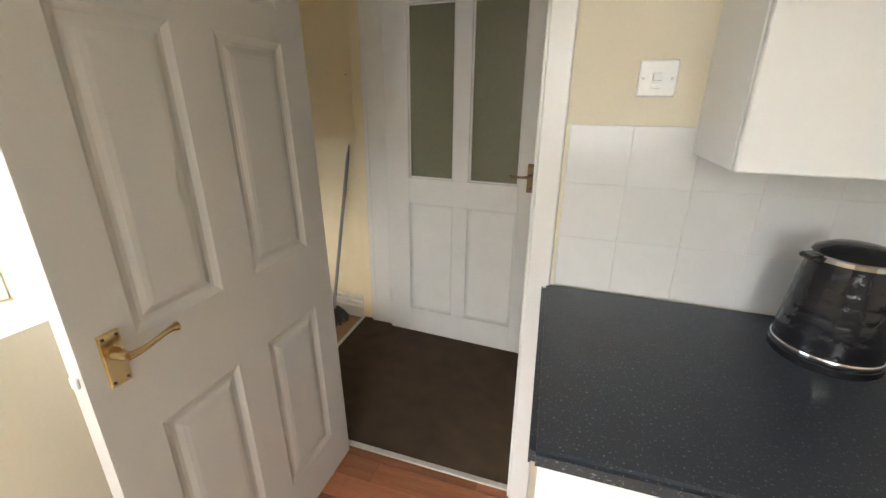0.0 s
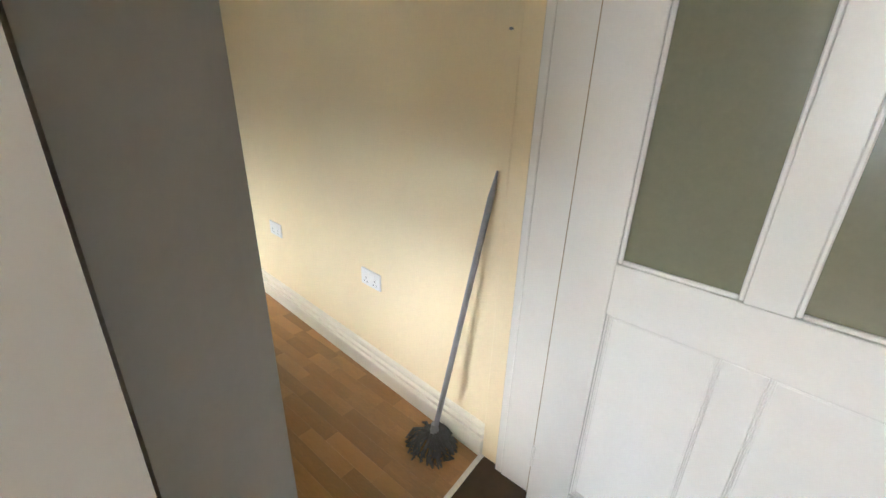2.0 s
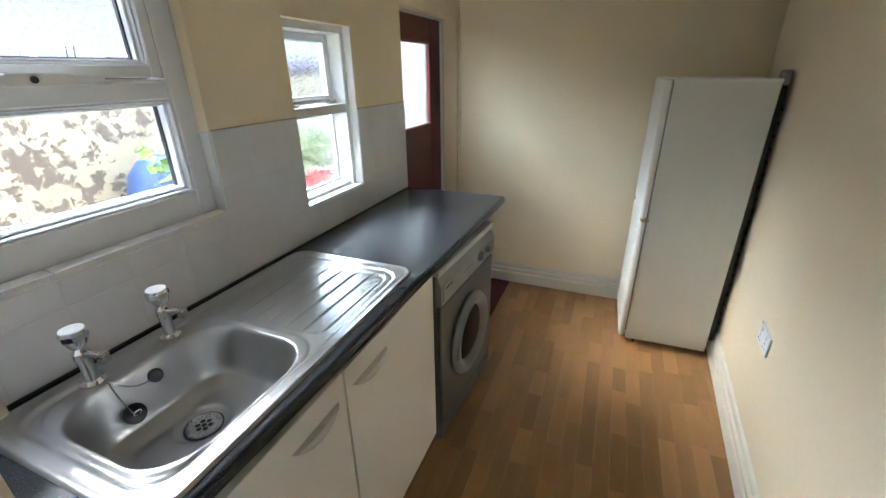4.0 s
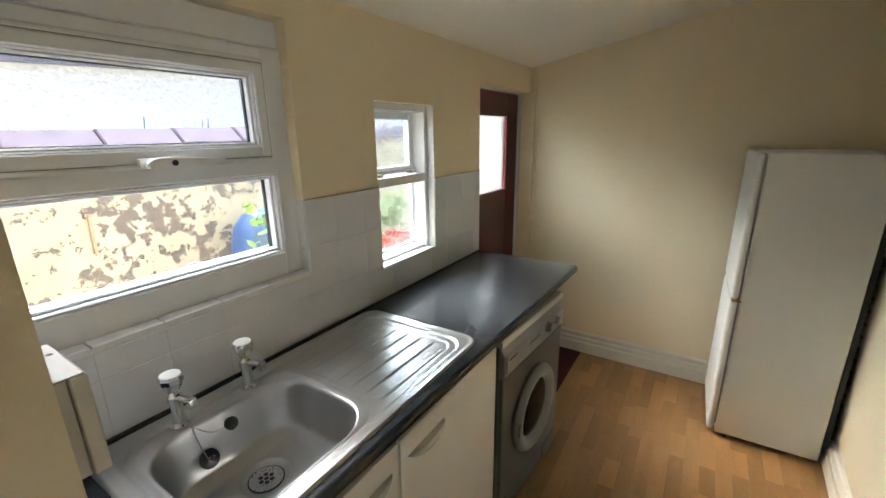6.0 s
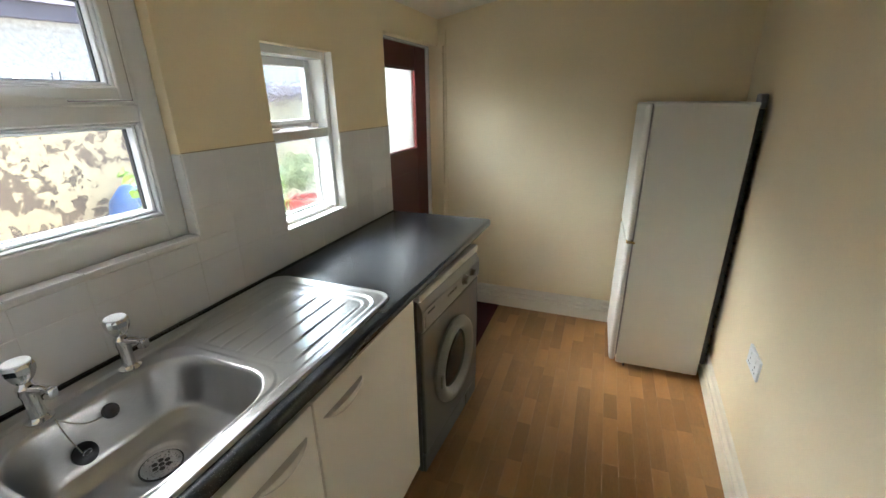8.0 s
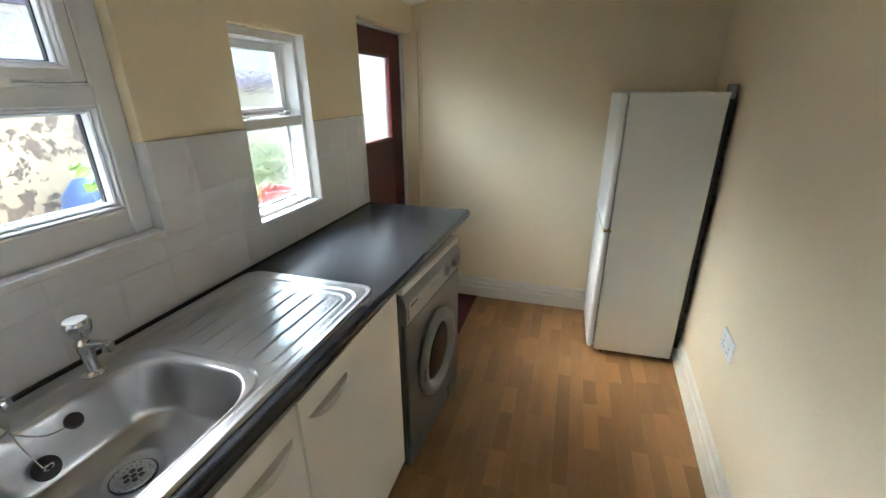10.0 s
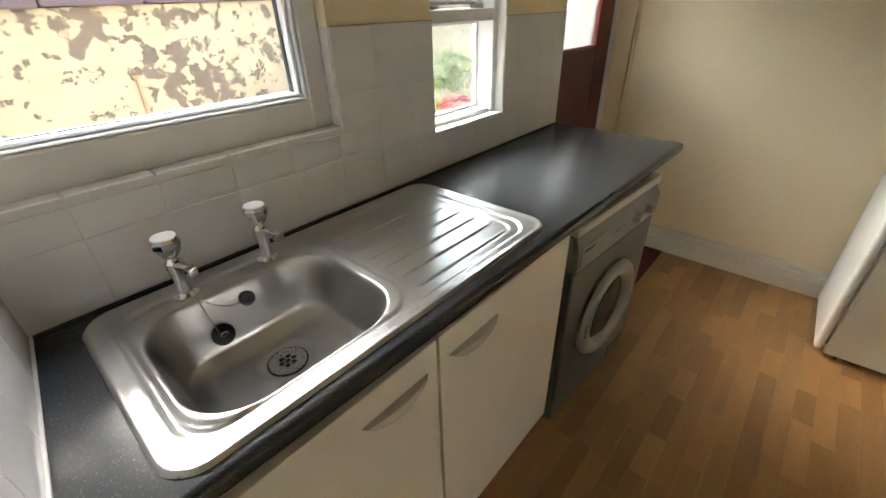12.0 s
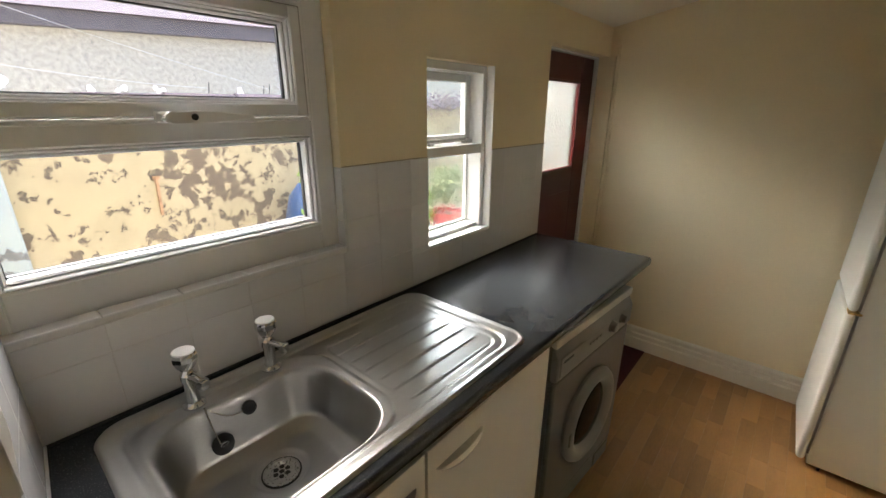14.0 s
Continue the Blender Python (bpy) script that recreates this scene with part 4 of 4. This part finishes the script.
part("door_catch", box(CX - 0.190, CX - 0.172, -0.034, -0.026, CZ - 0.03, CZ + 0.03, 0.004), SILVER, dr)
part("filter_flap", box(0.44, 0.57, -0.002, 0.004, 0.03, 0.10, 0.003), SILVER, wm)
for x, y in ((0.05, 0.06), (0.55, 0.06), (0.05, 0.47), (0.55, 0.47)):
    part("foot", lathe([(0.02, 0.0), (0.02, 0.01), (0.01, 0.018)], 14, m=pose(x, y, 0)), DARKP, wm)

fr = thing("fridge_freezer", "white upright fridge freezer with slightly grubby door edges", "fridge freezer", (-2.245, 1.78, 0.0), 1.5)
# local x runs towards the end wall (negative), y towards the room (negative)
part("body", box(-0.49, 0.0, -0.452, -0.024, 0.022, 1.478, 0.006, seg=2), FRIDGE, fr)
part("top", box(-0.492, 0.002, -0.455, -0.022, 1.472, 1.490, 0.005, seg=2), FRIDGE_D, fr)
up = part("fridge_door", box(-0.49, 0.0, -0.492, -0.460, 0.785, 1.490, 0.014, seg=3), FRIDGE_D, fr)
lo = part("freezer_door", box(-0.49, 0.0, -0.492, -0.460, 0.032, 0.772, 0.014, seg=3), FRIDGE_D, fr)
part("seal", box(-0.482, -0.008, -0.4605, -0.4515, 0.79, 1.485), GREYMETAL, up, "grey rubber seal")
part("seal", box(-0.482, -0.008, -0.4605, -0.4515, 0.07, 0.768), GREYMETAL, lo, "grey rubber seal")
part("hinge", box(-0.05, 0.003, -0.488, -0.445, 0.7735, 0.7835, 0.002), BRASS, fr, "yellowed hinge between the doors")
part("hinge_cap", box(-0.06, 0.001, -0.486, -0.426, 1.4905, 1.498, 0.003), FRIDGE_D, fr)
part("kickplate", box(-0.48, -0.01, -0.41, -0.40, 0.0, 0.06), DARKP, fr)
part("condenser_back", box(-0.47, -0.006, -0.023, 0.0, 0.10, 1.46, 0.003), DARKP, fr, "black condenser at the back")
part("bracket", box(-0.06, -0.008, -0.03, 0.004, 1.462, 1.525, 0.006), GREYMETAL, fr, "grey plastic spacer")
bm = bmesh.new()
for z in np.arange(0.16, 1.42, 0.06):
    tube([(-0.46, 0.006, z), (-0.01, 0.006, z)], 0.0035, 6, bm=bm)
part("condenser_coil", bm, DARKP, fr)
for x, y in ((-0.44, -0.42), (-0.05, -0.42), (-0.44, -0.08), (-0.05, -0.08)):
    part("foot", lathe([(0.016, 0.0), (0.016, 0.012), (0.008, 0.032)], 14, m=pose(x, y, 0)), PLASTW, fr)


def socket(x, z, w):
    so = thing("wall_socket", "white double plug socket on the cream wall", "socket", (x, north(x) - 0.0005, z), -3.12, "sockets on the long wall")
    part("plate", box(-w / 2, w / 2, -0.010, 0.0, -0.043, 0.043, 0.004, seg=2), PLASTW, so)
    for c in ((-0.034, 0.034) if w > 0.1 else (0.0,)):
        for dx, dz, a, b in ((0, -0.002, 0.004, 0.008), (-0.011, -0.022, 0.006, 0.004), (0.011, -0.022, 0.006, 0.004)):
            part("pin_slot", box(c + dx - a / 2, c + dx + a / 2, -0.0108, -0.0095, dz - b / 2, dz + b / 2), DARKP, so)
        part("rocker", box(c - 0.006, c + 0.006, -0.013, -0.0098, 0.014, 0.030, 0.002), PLASTW, so)


socket(-0.625, 0.550, 0.147)
socket(-1.605, 0.545, 0.147)

mop = thing("string_mop", "grey string mop leaning against the cream wall", "mop", (-0.075, 1.565, 0.0))
top, foot = Vector((0.142, 0.097, 1.185)), Vector((0.0, 0.0, 0.075))
part("pole", tube([foot, foot.lerp(top, 0.5), top - (top - foot).normalized() * 0.09, top], [0.011, 0.011, 0.011, 0.003], 14), GREYMETAL, mop, "grey metal pole with tapered tip", smooth=True)
part("socket", lathe([(0.030, 0.045), (0.028, 0.065), (0.018, 0.085), (0.014, 0.12)], 16), GREYMETAL, mop, smooth=True)
rng = random.Random(4)
bm = bmesh.new()
for i in range(130):
    a, r = rng.uniform(0, 2 * math.pi), rng.uniform(0.05, 0.125)
    r *= 0.8 if math.sin(a) > 0.3 else 1
    h = 0.075 * math.sqrt(max(0.05, 1 - (r / 0.135) ** 2))
    k = rng.uniform(-0.5, 0.5)
    pts = []
    for s in (0, 0.25, 0.5, 0.75, 1):
        aa = a + k * s + 0.10 * math.sin(s * 9 + i)
        rr = 0.012 + (r - 0.012) * s ** 0.8
        pts.append((rr * math.cos(aa), rr * math.sin(aa), max(0.005, 0.070 * (1 - s ** 2.4) + rng.uniform(-0.008, 0.010) + 0.004)))
    pts.append((pts[-1][0] * 0.86 + rng.uniform(-0.012, 0.012), pts[-1][1] * 0.86 + rng.uniform(-0.012, 0.012), 0.005))
    tube(pts, 0.0042, 5, bm=bm)
part("mop_head", bm, MOPYARN, mop, "tangled dark grey cotton strings", smooth=True)
bm = box(-2.74, -2.05, 0.03, 0.49, 0.0005, 0.010, 0.003)
tagged(obj("door_mat", bm, MATRED), "dark red door mat at the back door", "mat")
bm = lathe([(0.004, 0), (0.004, 0.012)], 8, m=pose(0.070, north(0.070), 1.585, 90))
tagged(obj("wall_plug", bm, GREYMETAL), "small grey wall plug in the cream wall", "wall plug")

sb = thing("wall_box", "cream painted box mounted on the pier beside the sink", "wall box", (0.049, 0.0, 0.0))
part("back_box", box(-0.031, 0.0, 0.452, 0.571, 1.230, 1.349, 0.0015), DOORW, sb)
part("face_plate", box(-0.049, -0.0325, 0.450, 0.572, 1.228, 1.350, 0.0015), DOORW, sb)
# Top is coloured darker than the sides to offset strong window light.
part("top_paint", box(-0.047, -0.002, 0.453, 0.570, 1.3492, 1.3512, 0.0008), DARKENED, sb, "lumpy gloss paint on top, greyed to offset the window light")
for dx, dy in ((-0.040, 0.49), (-0.024, 0.535), (-0.012, 0.475)):
    part("paint_blob", lathe([(0.004, 0), (0.003, 0.0015), (0.0008, 0.0022)], 10, m=pose(dx, dy, 1.351)), DARKENED, sb)


# ---- yard ----
def ridge(x):
    """The coping climbs a little along the wall."""
    return 1.627 - 0.016 * x


yw = setting("yard_wall", prism([(-7.0, -0.21), (0.13, -0.21), (0.13, ridge(0.13) - 0.165), (-7.0, ridge(-7.0) - 0.165)], -2.75, -2.42, axis="y"), YARDWALL, "cream yard wall with peeling paint patches", "garden wall")
rng = random.Random(11)
for i in range(13):
    xc = -0.33 - i * 0.508
    bm = prism([(-2.365, -0.163), (-2.368, -0.112), (-2.515, 0.0), (-2.565, 0.0), (-2.79, -0.112), (-2.79, -0.163)], xc - 0.249, xc + 0.249, axis="x", bev=0.008)
    bm.transform(Matrix.Translation((0, rng.uniform(-0.004, 0.004), ridge(xc) + rng.uniform(-0.004, 0.004))))
    part("coping_stone", bm, COPING, yw, "dull mauve weathered coping stone" if i == 0 else "")
bm = box(-0.010, 0.010, 0.0, 0.02, -0.14, 0.14, 0.003)
box(-0.022, 0.022, 0.0, 0.014, 0.115, 0.14, 0.003, bm=bm)
bm.transform(pose(-0.912, -2.419, 0.95, 0, -2, 0))
tagged(obj("iron_stub", bm, RUST), "rusty iron strip fixed to the yard wall", "iron strip")
bm = box(-0.17, 0.14, -2.418, -2.30, -0.21, 1.50, 0.01)
tagged(obj("painted_post", bm, PIPEP), "pale blue post with flaking paint against the yard wall", "post")
bar = thing("barrel", "blue plastic barrel standing in the yard", "barrel", (-1.97, -2.06, -0.21))
part("body", lathe([(0.24, 0), (0.27, 0.06), (0.28, 0.4), (0.29, 0.45), (0.28, 0.5), (0.28, 0.72), (0.27, 0.90), (0.23, 1.06), (0.15, 1.16), (0.01, 1.20)], 36), BLUE, bar, smooth=True)
hose = bmesh.new()
pts = [(-1.52 + 0.155 * math.cos(a * 0.42), -2.407, 0.42 + 0.155 * math.sin(a * 0.42)) for a in range(16)]
tube(pts, 0.013, 8, bm=hose)
tagged(obj("garden_hose", hose, GREYMETAL, smooth=True), "grey hose looped on the yard wall", "hose")


def leafy(name, label, at, count, spread, size, m, seed, stem):
    r = random.Random(seed)
    pl = thing(name, label, "plant", at)
    bm, st = bmesh.new(), bmesh.new()
    for i in range(count):
        a = r.uniform(0, 6.28)
        d, h = r.uniform(0.1, 1) * spread[0], r.uniform(0.05, 1) * spread[1]
        c = Vector((d * math.cos(a), d * math.sin(a), h))
        l, w = size * r.uniform(0.7, 1.3), size * stem * r.uniform(0.7, 1.2)
        m4 = Matrix.Translation(c) @ Euler((r.uniform(-1, 1), r.uniform(-1, 1), r.uniform(0, 6.3))).to_matrix().to_4x4()
        v = [bm.verts.new(m4 @ Vector(p)) for p in ((0, -l / 2, 0), (w / 2, -l * 0.1, 0.1 * l), (w * 0.3, l * 0.3, 0.1 * l), (0, l / 2, 0), (-w * 0.3, l * 0.3, 0.1 * l), (-w / 2, -l * 0.1, 0.1 * l), (0, 0, 0.02 * l))]
        for q in range(6):
            bm.faces.new((v[q], v[(q + 1) % 6], v[6]))
        if i % 5 == 0:
            tube([(0.02 * math.cos(a), 0.02 * math.sin(a), 0), c * 0.6, c], [0.004, 0.003, 0.002], 5, bm=st)
    part("leaves", bm, m, pl)
    part("stems", st, LEAFG, pl)
    return pl


leafy("climbing_plant", "yellow-green climbing plant hanging by the blue barrel", (-1.80, -1.70, 0.35), 120, (0.16, 0.80), 0.08, LEAF, 3, 0.8)
pot = thing("plant_pot", "red plastic plant pot on the yard shelf outside", "plant pot", (-1.78, -0.45, 0.845))
part("pot", lathe([(0.065, 0), (0.088, 0.13), (0.096, 0.13), (0.096, 0.16), (0.086, 0.16), (0.084, 0.14)], 28), REDPOT, pot, smooth=True)
part("soil", lathe([(0.083, 0.13), (0.04, 0.145), (0.001, 0.145)], 24), SOIL, pot)
leafy("spiky_plant", "grey-green spiky plant growing in the red pot", (-1.78, -0.45, 1.045), 90, (0.11, 0.17), 0.13, LEAFG, 8, 0.10)
leafy("leafy_plant", "bright green leafy plant beside the red pot", (-1.67, -0.50, 0.95), 14, (0.04, 0.20), 0.08, LEAF, 9, 0.6)
sh = thing("garden_bench", "grey slatted bench holding plant pots outside the small window", "bench", (-1.85, -0.45, -0.145))
for i in range(4):
    part("slat", box(-0.55, 0.55, -0.2 + i * 0.105, -0.105 + i * 0.105, 0.965, 0.99, 0.004), PIPEP, sh)
for x in (-0.5, 0.45):
    for y in (-0.17, 0.13):
        part("leg", box(x, x + 0.05, y, y + 0.05, -0.065, 0.965, 0.003), PIPEP, sh)
rng = random.Random(5)
for x, sz in ((-0.29, 1.7), (-0.685, 1.0), (-0.866, 1.1), (-1.085, 0.9), (-1.674, 1.0), (-2.3, 1.0), (-2.9, 1.1)):
    bm = bmesh.new()
    for k in range(4):
        q = sz * rng.uniform(0.011, 0.018)
        lathe([(q * 0.5, 0), (q, q * 0.5), (q * 1.05, q), (q * 0.7, q * 1.7), (q * 0.2, q * 2)], 9, bm=bm, m=pose(x + rng.uniform(-0.022, 0.022) * sz, -2.54 + rng.uniform(-0.015, 0.015), ridge(x) - 0.003 + max(0, k - 1) * 0.012 * sz, 0, rng.uniform(-20, 20), 0))
    tagged(obj("ornament", bm, PLASTW, smooth=True), "small white knobbly ornament on the coping", "ornament", "ornaments on the coping")
for x, hh in ((-1.415, 0.085), (-1.85, 0.07), (-1.90, 0.08)):
    tagged(obj("garden_stick", tube([(x, -2.54, ridge(x) - 0.004), (x - 0.012, -2.54, ridge(x) + hh)], 0.004, 6), DARKP), "thin dark stick standing on the coping", "stick", "sticks on the coping")
# neighbouring building beyond the wall; its eaves climb away from the house
nb = thing("neighbour_building", "low grey roughcast building with a dark eaves line", "building", (0, 0, 0))


def eave(x):
    return 2.40 - 0.046 * x


part("wall", prism([(-14, -0.21), (0.5, -0.21), (0.5, eave(0.5)), (-14, eave(-14))], -9.0, -6.2, axis="y"), ROUGHCAST, nb)
part("fascia", prism([(-14.2, eave(-14.2)), (0.7, eave(0.7)), (0.7, eave(0.7) + 0.19), (-14.2, eave(-14.2) + 0.19)], -9.2, -6.02, axis="y"), SLATE, nb)
bm = prism([(-5.95, 0.0), (-7.6, 0.95), (-9.3, 0.0)], -14.2, 0.7, axis="x")
for v in bm.verts:
    v.co.z += eave(v.co.x) + 0.194
part("roof", bm, COPING, nb, "dull red roof")
for a, b, d in (((0.149, -2.1, 2.165), (-1.90, -2.54, 1.70), 0.02), ((0.149, -2.3, 1.83), (-1.415, -2.54, 1.69), 0.03)):
    a, b = Vector(a), Vector(b)
    pts = [a.lerp(b, k / 12) - Vector((0, 0, d * 4 * (k / 12) * (1 - k / 12))) for k in range(13)]
    tagged(obj("washing_line", tube(pts, 0.0014, 6), CABLE), "pale washing line across the yard", "washing line", "washing lines")

# ---- pieces: tiles, strips and planks ----
CACHE = {}


def piece(name, w, d, h, m, parent, at, rot=None, bev=0.001):
    """One flat piece with eased edges; pieces of a size share their mesh."""
    key = (name, round(w, 3), round(d, 3), round(h, 4), m.name)
    if key not in CACHE:
        bm = bmesh.new()
        lo = [bm.verts.new((sx * w / 2, sy * d / 2, 0)) for sx, sy in ((-1, -1), (1, -1), (1, 1), (-1, 1))]
        mi = [bm.verts.new((sx * w / 2, sy * d / 2, h - bev)) for sx, sy in ((-1, -1), (1, -1), (1, 1), (-1, 1))]
        hi = [bm.verts.new((sx * (w / 2 - bev), sy * (d / 2 - bev), h)) for sx, sy in ((-1, -1), (1, -1), (1, 1), (-1, 1))]
        for a, b in ((lo, mi), (mi, hi)):
            for i in range(4):
                bm.faces.new((a[i], a[(i + 1) % 4], b[(i + 1) % 4], b[i]))
        bm.faces.new(hi)
        me = bpy.data.meshes.new(name)
        bm.to_mesh(me)
        bm.free()
        me.materials.append(m)
        CACHE[key] = me
    ob = new(name, CACHE[key])
    ob.parent = parent
    ob.matrix_local = Matrix.Translation(at) @ (rot or Matrix())
    return ob


def tile_run(parent, a0, a1, pitch, rows, holes, place, rot, phase=0.0, gap=0.0010, thick=0.005):
    """Tiles over a wall run from a0 to a1, cut round the holes (a0, a1, z0, z1)."""
    edges = [a0] + [phase + pitch * k for k in range(-80, 80) if a0 + 0.01 < phase + pitch * k < a1 - 0.01] + [a1]
    for e0, e1 in zip(edges, edges[1:]):
        for z0, z1 in zip(rows, rows[1:]):
            cells = [(e0, e1, z0, z1)]
            for h in holes:
                nxt = []
                for c in cells:
                    if h[0] >= c[1] or h[1] <= c[0] or h[2] >= c[3] or h[3] <= c[2]:
                        nxt.append(c)
                        continue
                    if h[2] > c[2]:
                        nxt.append((c[0], c[1], c[2], h[2]))
                    if h[3] < c[3]:
                        nxt.append((c[0], c[1], h[3], c[3]))
                    m0, m1 = max(c[2], h[2]), min(c[3], h[3])
                    if h[0] > c[0]:
                        nxt.append((c[0], h[0], m0, m1))
                    if h[1] < c[1]:
                        nxt.append((h[1], c[1], m0, m1))
                cells = nxt
            for c in cells:
                w, h = c[1] - c[0] - gap, c[3] - c[2] - gap
                if w > 0.006 and h > 0.006:
                    piece("tile", w, h, thick, TILE, parent, place((c[0] + c[1]) / 2, (c[2] + c[3]) / 2), rot)


up_face = pose(0, 0, 0, 90, 0, 180)
for k in range(6):
    a0, a1 = max(MW[0] + 0.002, 0.002 - 0.1495 * (k + 1)), min(MW[1] - 0.002, 0.002 - 0.1495 * k if k else 1.0)
    piece("tile", a1 - a0 - 0.002, 0.044, 0.006, TILE, sill_1, ((a0 + a1) / 2, -0.0120, 1.141), None, 0.002)
rows3 = [WT + 0.003, 1.060, 1.222, 1.384]
mwh, swh = (MW[0], MW[1], MW[2] - 0.014, 3), (SW[0], SW[1], SW[2] - 0.006, 3)
bm = cut_wall(-2.008, 0.0, WT, 1.386, [mwh, swh], 0.0003, 0.0052)
sp = setting("splashback_south", bm, GROUT, "white tiled splashback along the window wall", "tiles")
tile_run(sp, -2.006, -0.008, 0.1495, rows3, [mwh, swh], lambda a, z: (a, 0.0012, z), pose(0, 0, 0, 90, 0, 180), 0.002)
setting("trim_tile_edge", cut_wall(-2.008, MW[0], 1.3852, 1.3872, [(SW[0], SW[1], 1.0, 2.0)], 0.0003, 0.0065), DULL_BROWN, "brownish grout line on top of the tiles", "trim")
sp = setting("splashback_reveal", box(MW[0] + 0.0003, MW[0] + 0.0012, -0.0335, 0.004, 1.143, 1.384), GROUT, "white tiled edge of the window recess", "tiles")
for z in (1.182, 1.303):
    piece("tile", 0.036, 0.076 if z < 1.2 else 0.158, 0.004, TILE, sp, (MW[0] + 0.001, -0.0155, z), pose(0, 0, 0, 90, 0, 90))
sp = setting("splashback_return", box(-0.0052, -0.0003, 0.003, 0.555, WT, 1.21), GROUT, "white tiles on the low return", "tiles")
sp.matrix_world = pose(0, 0, 0, 0, 0, -4.8)
tile_run(sp, 0.008, 0.552, 0.1495, [WT + 0.003, 1.060, 1.208], [], lambda a, z: (-0.0012, a, z), pose(0, 0, 0, 90, 0, -90), 0.002)
sp = setting("splashback_kitchen", box(1.403, 3.4, 0.5748, 0.5797, WT, 1.378), GROUT, "white square tiles above the kitchen worktop", "tiles")
tile_run(sp, 1.404, 3.39, 0.157, [WT + 0.002, 1.066, 1.222, 1.378], [], lambda a, z: (a, 0.5788, z), pose(0, 0, 0, 90, 0, 0), 1.404)

bm = box(-0.0115, -0.0065, 0.01, 0.55, WT + 0.0005, WT + 0.006, 0.001)
sl = setting("trim_return_seal", bm, PLASTW, "white silicone bead along the worktop's end", "sealant")
sl.matrix_world = pose(0, 0, 0, 0, 0, -4.8)

rng = random.Random(21)
y, r = 0.0, 0
while y < 1.86:
    x = -2.77 - rng.uniform(0, 0.3)
    while x < 0.10:
        l = rng.choice((0.19, 0.24, 0.27, 0.30, 0.36))
        a, b = max(x, -2.775), min(x + l, 0.160 if y < 0.9 else 0.115)
        if b - a > 0.02 and y < north((a + b) / 2) and not (y < 0.44 and a > -1.15):
            piece("floor_strip", b - a - 0.0002, 0.0665, 0.008, LAM, floor, ((a + b) / 2, y + 0.0333, -0.008), None, 0.0002)
        x += l
    y += 0.0668
y = -1.4
while y < 0.6:
    x = 0.45 - rng.uniform(0, 0.7)
    d = min(0.098, 0.604 - y)
    while x < 1.45:
        a, b = max(x, 0.452), min(x + 0.8, 1.45)
        if b - a > 0.03 and d > 0.02:
            piece("floor_plank", b - a - 0.001, d - 0.001, 0.008, LAM_K, floor_k, ((a + b) / 2, y + d / 2, -0.008), None, 0.001)
        x += 0.8
    y += 0.098
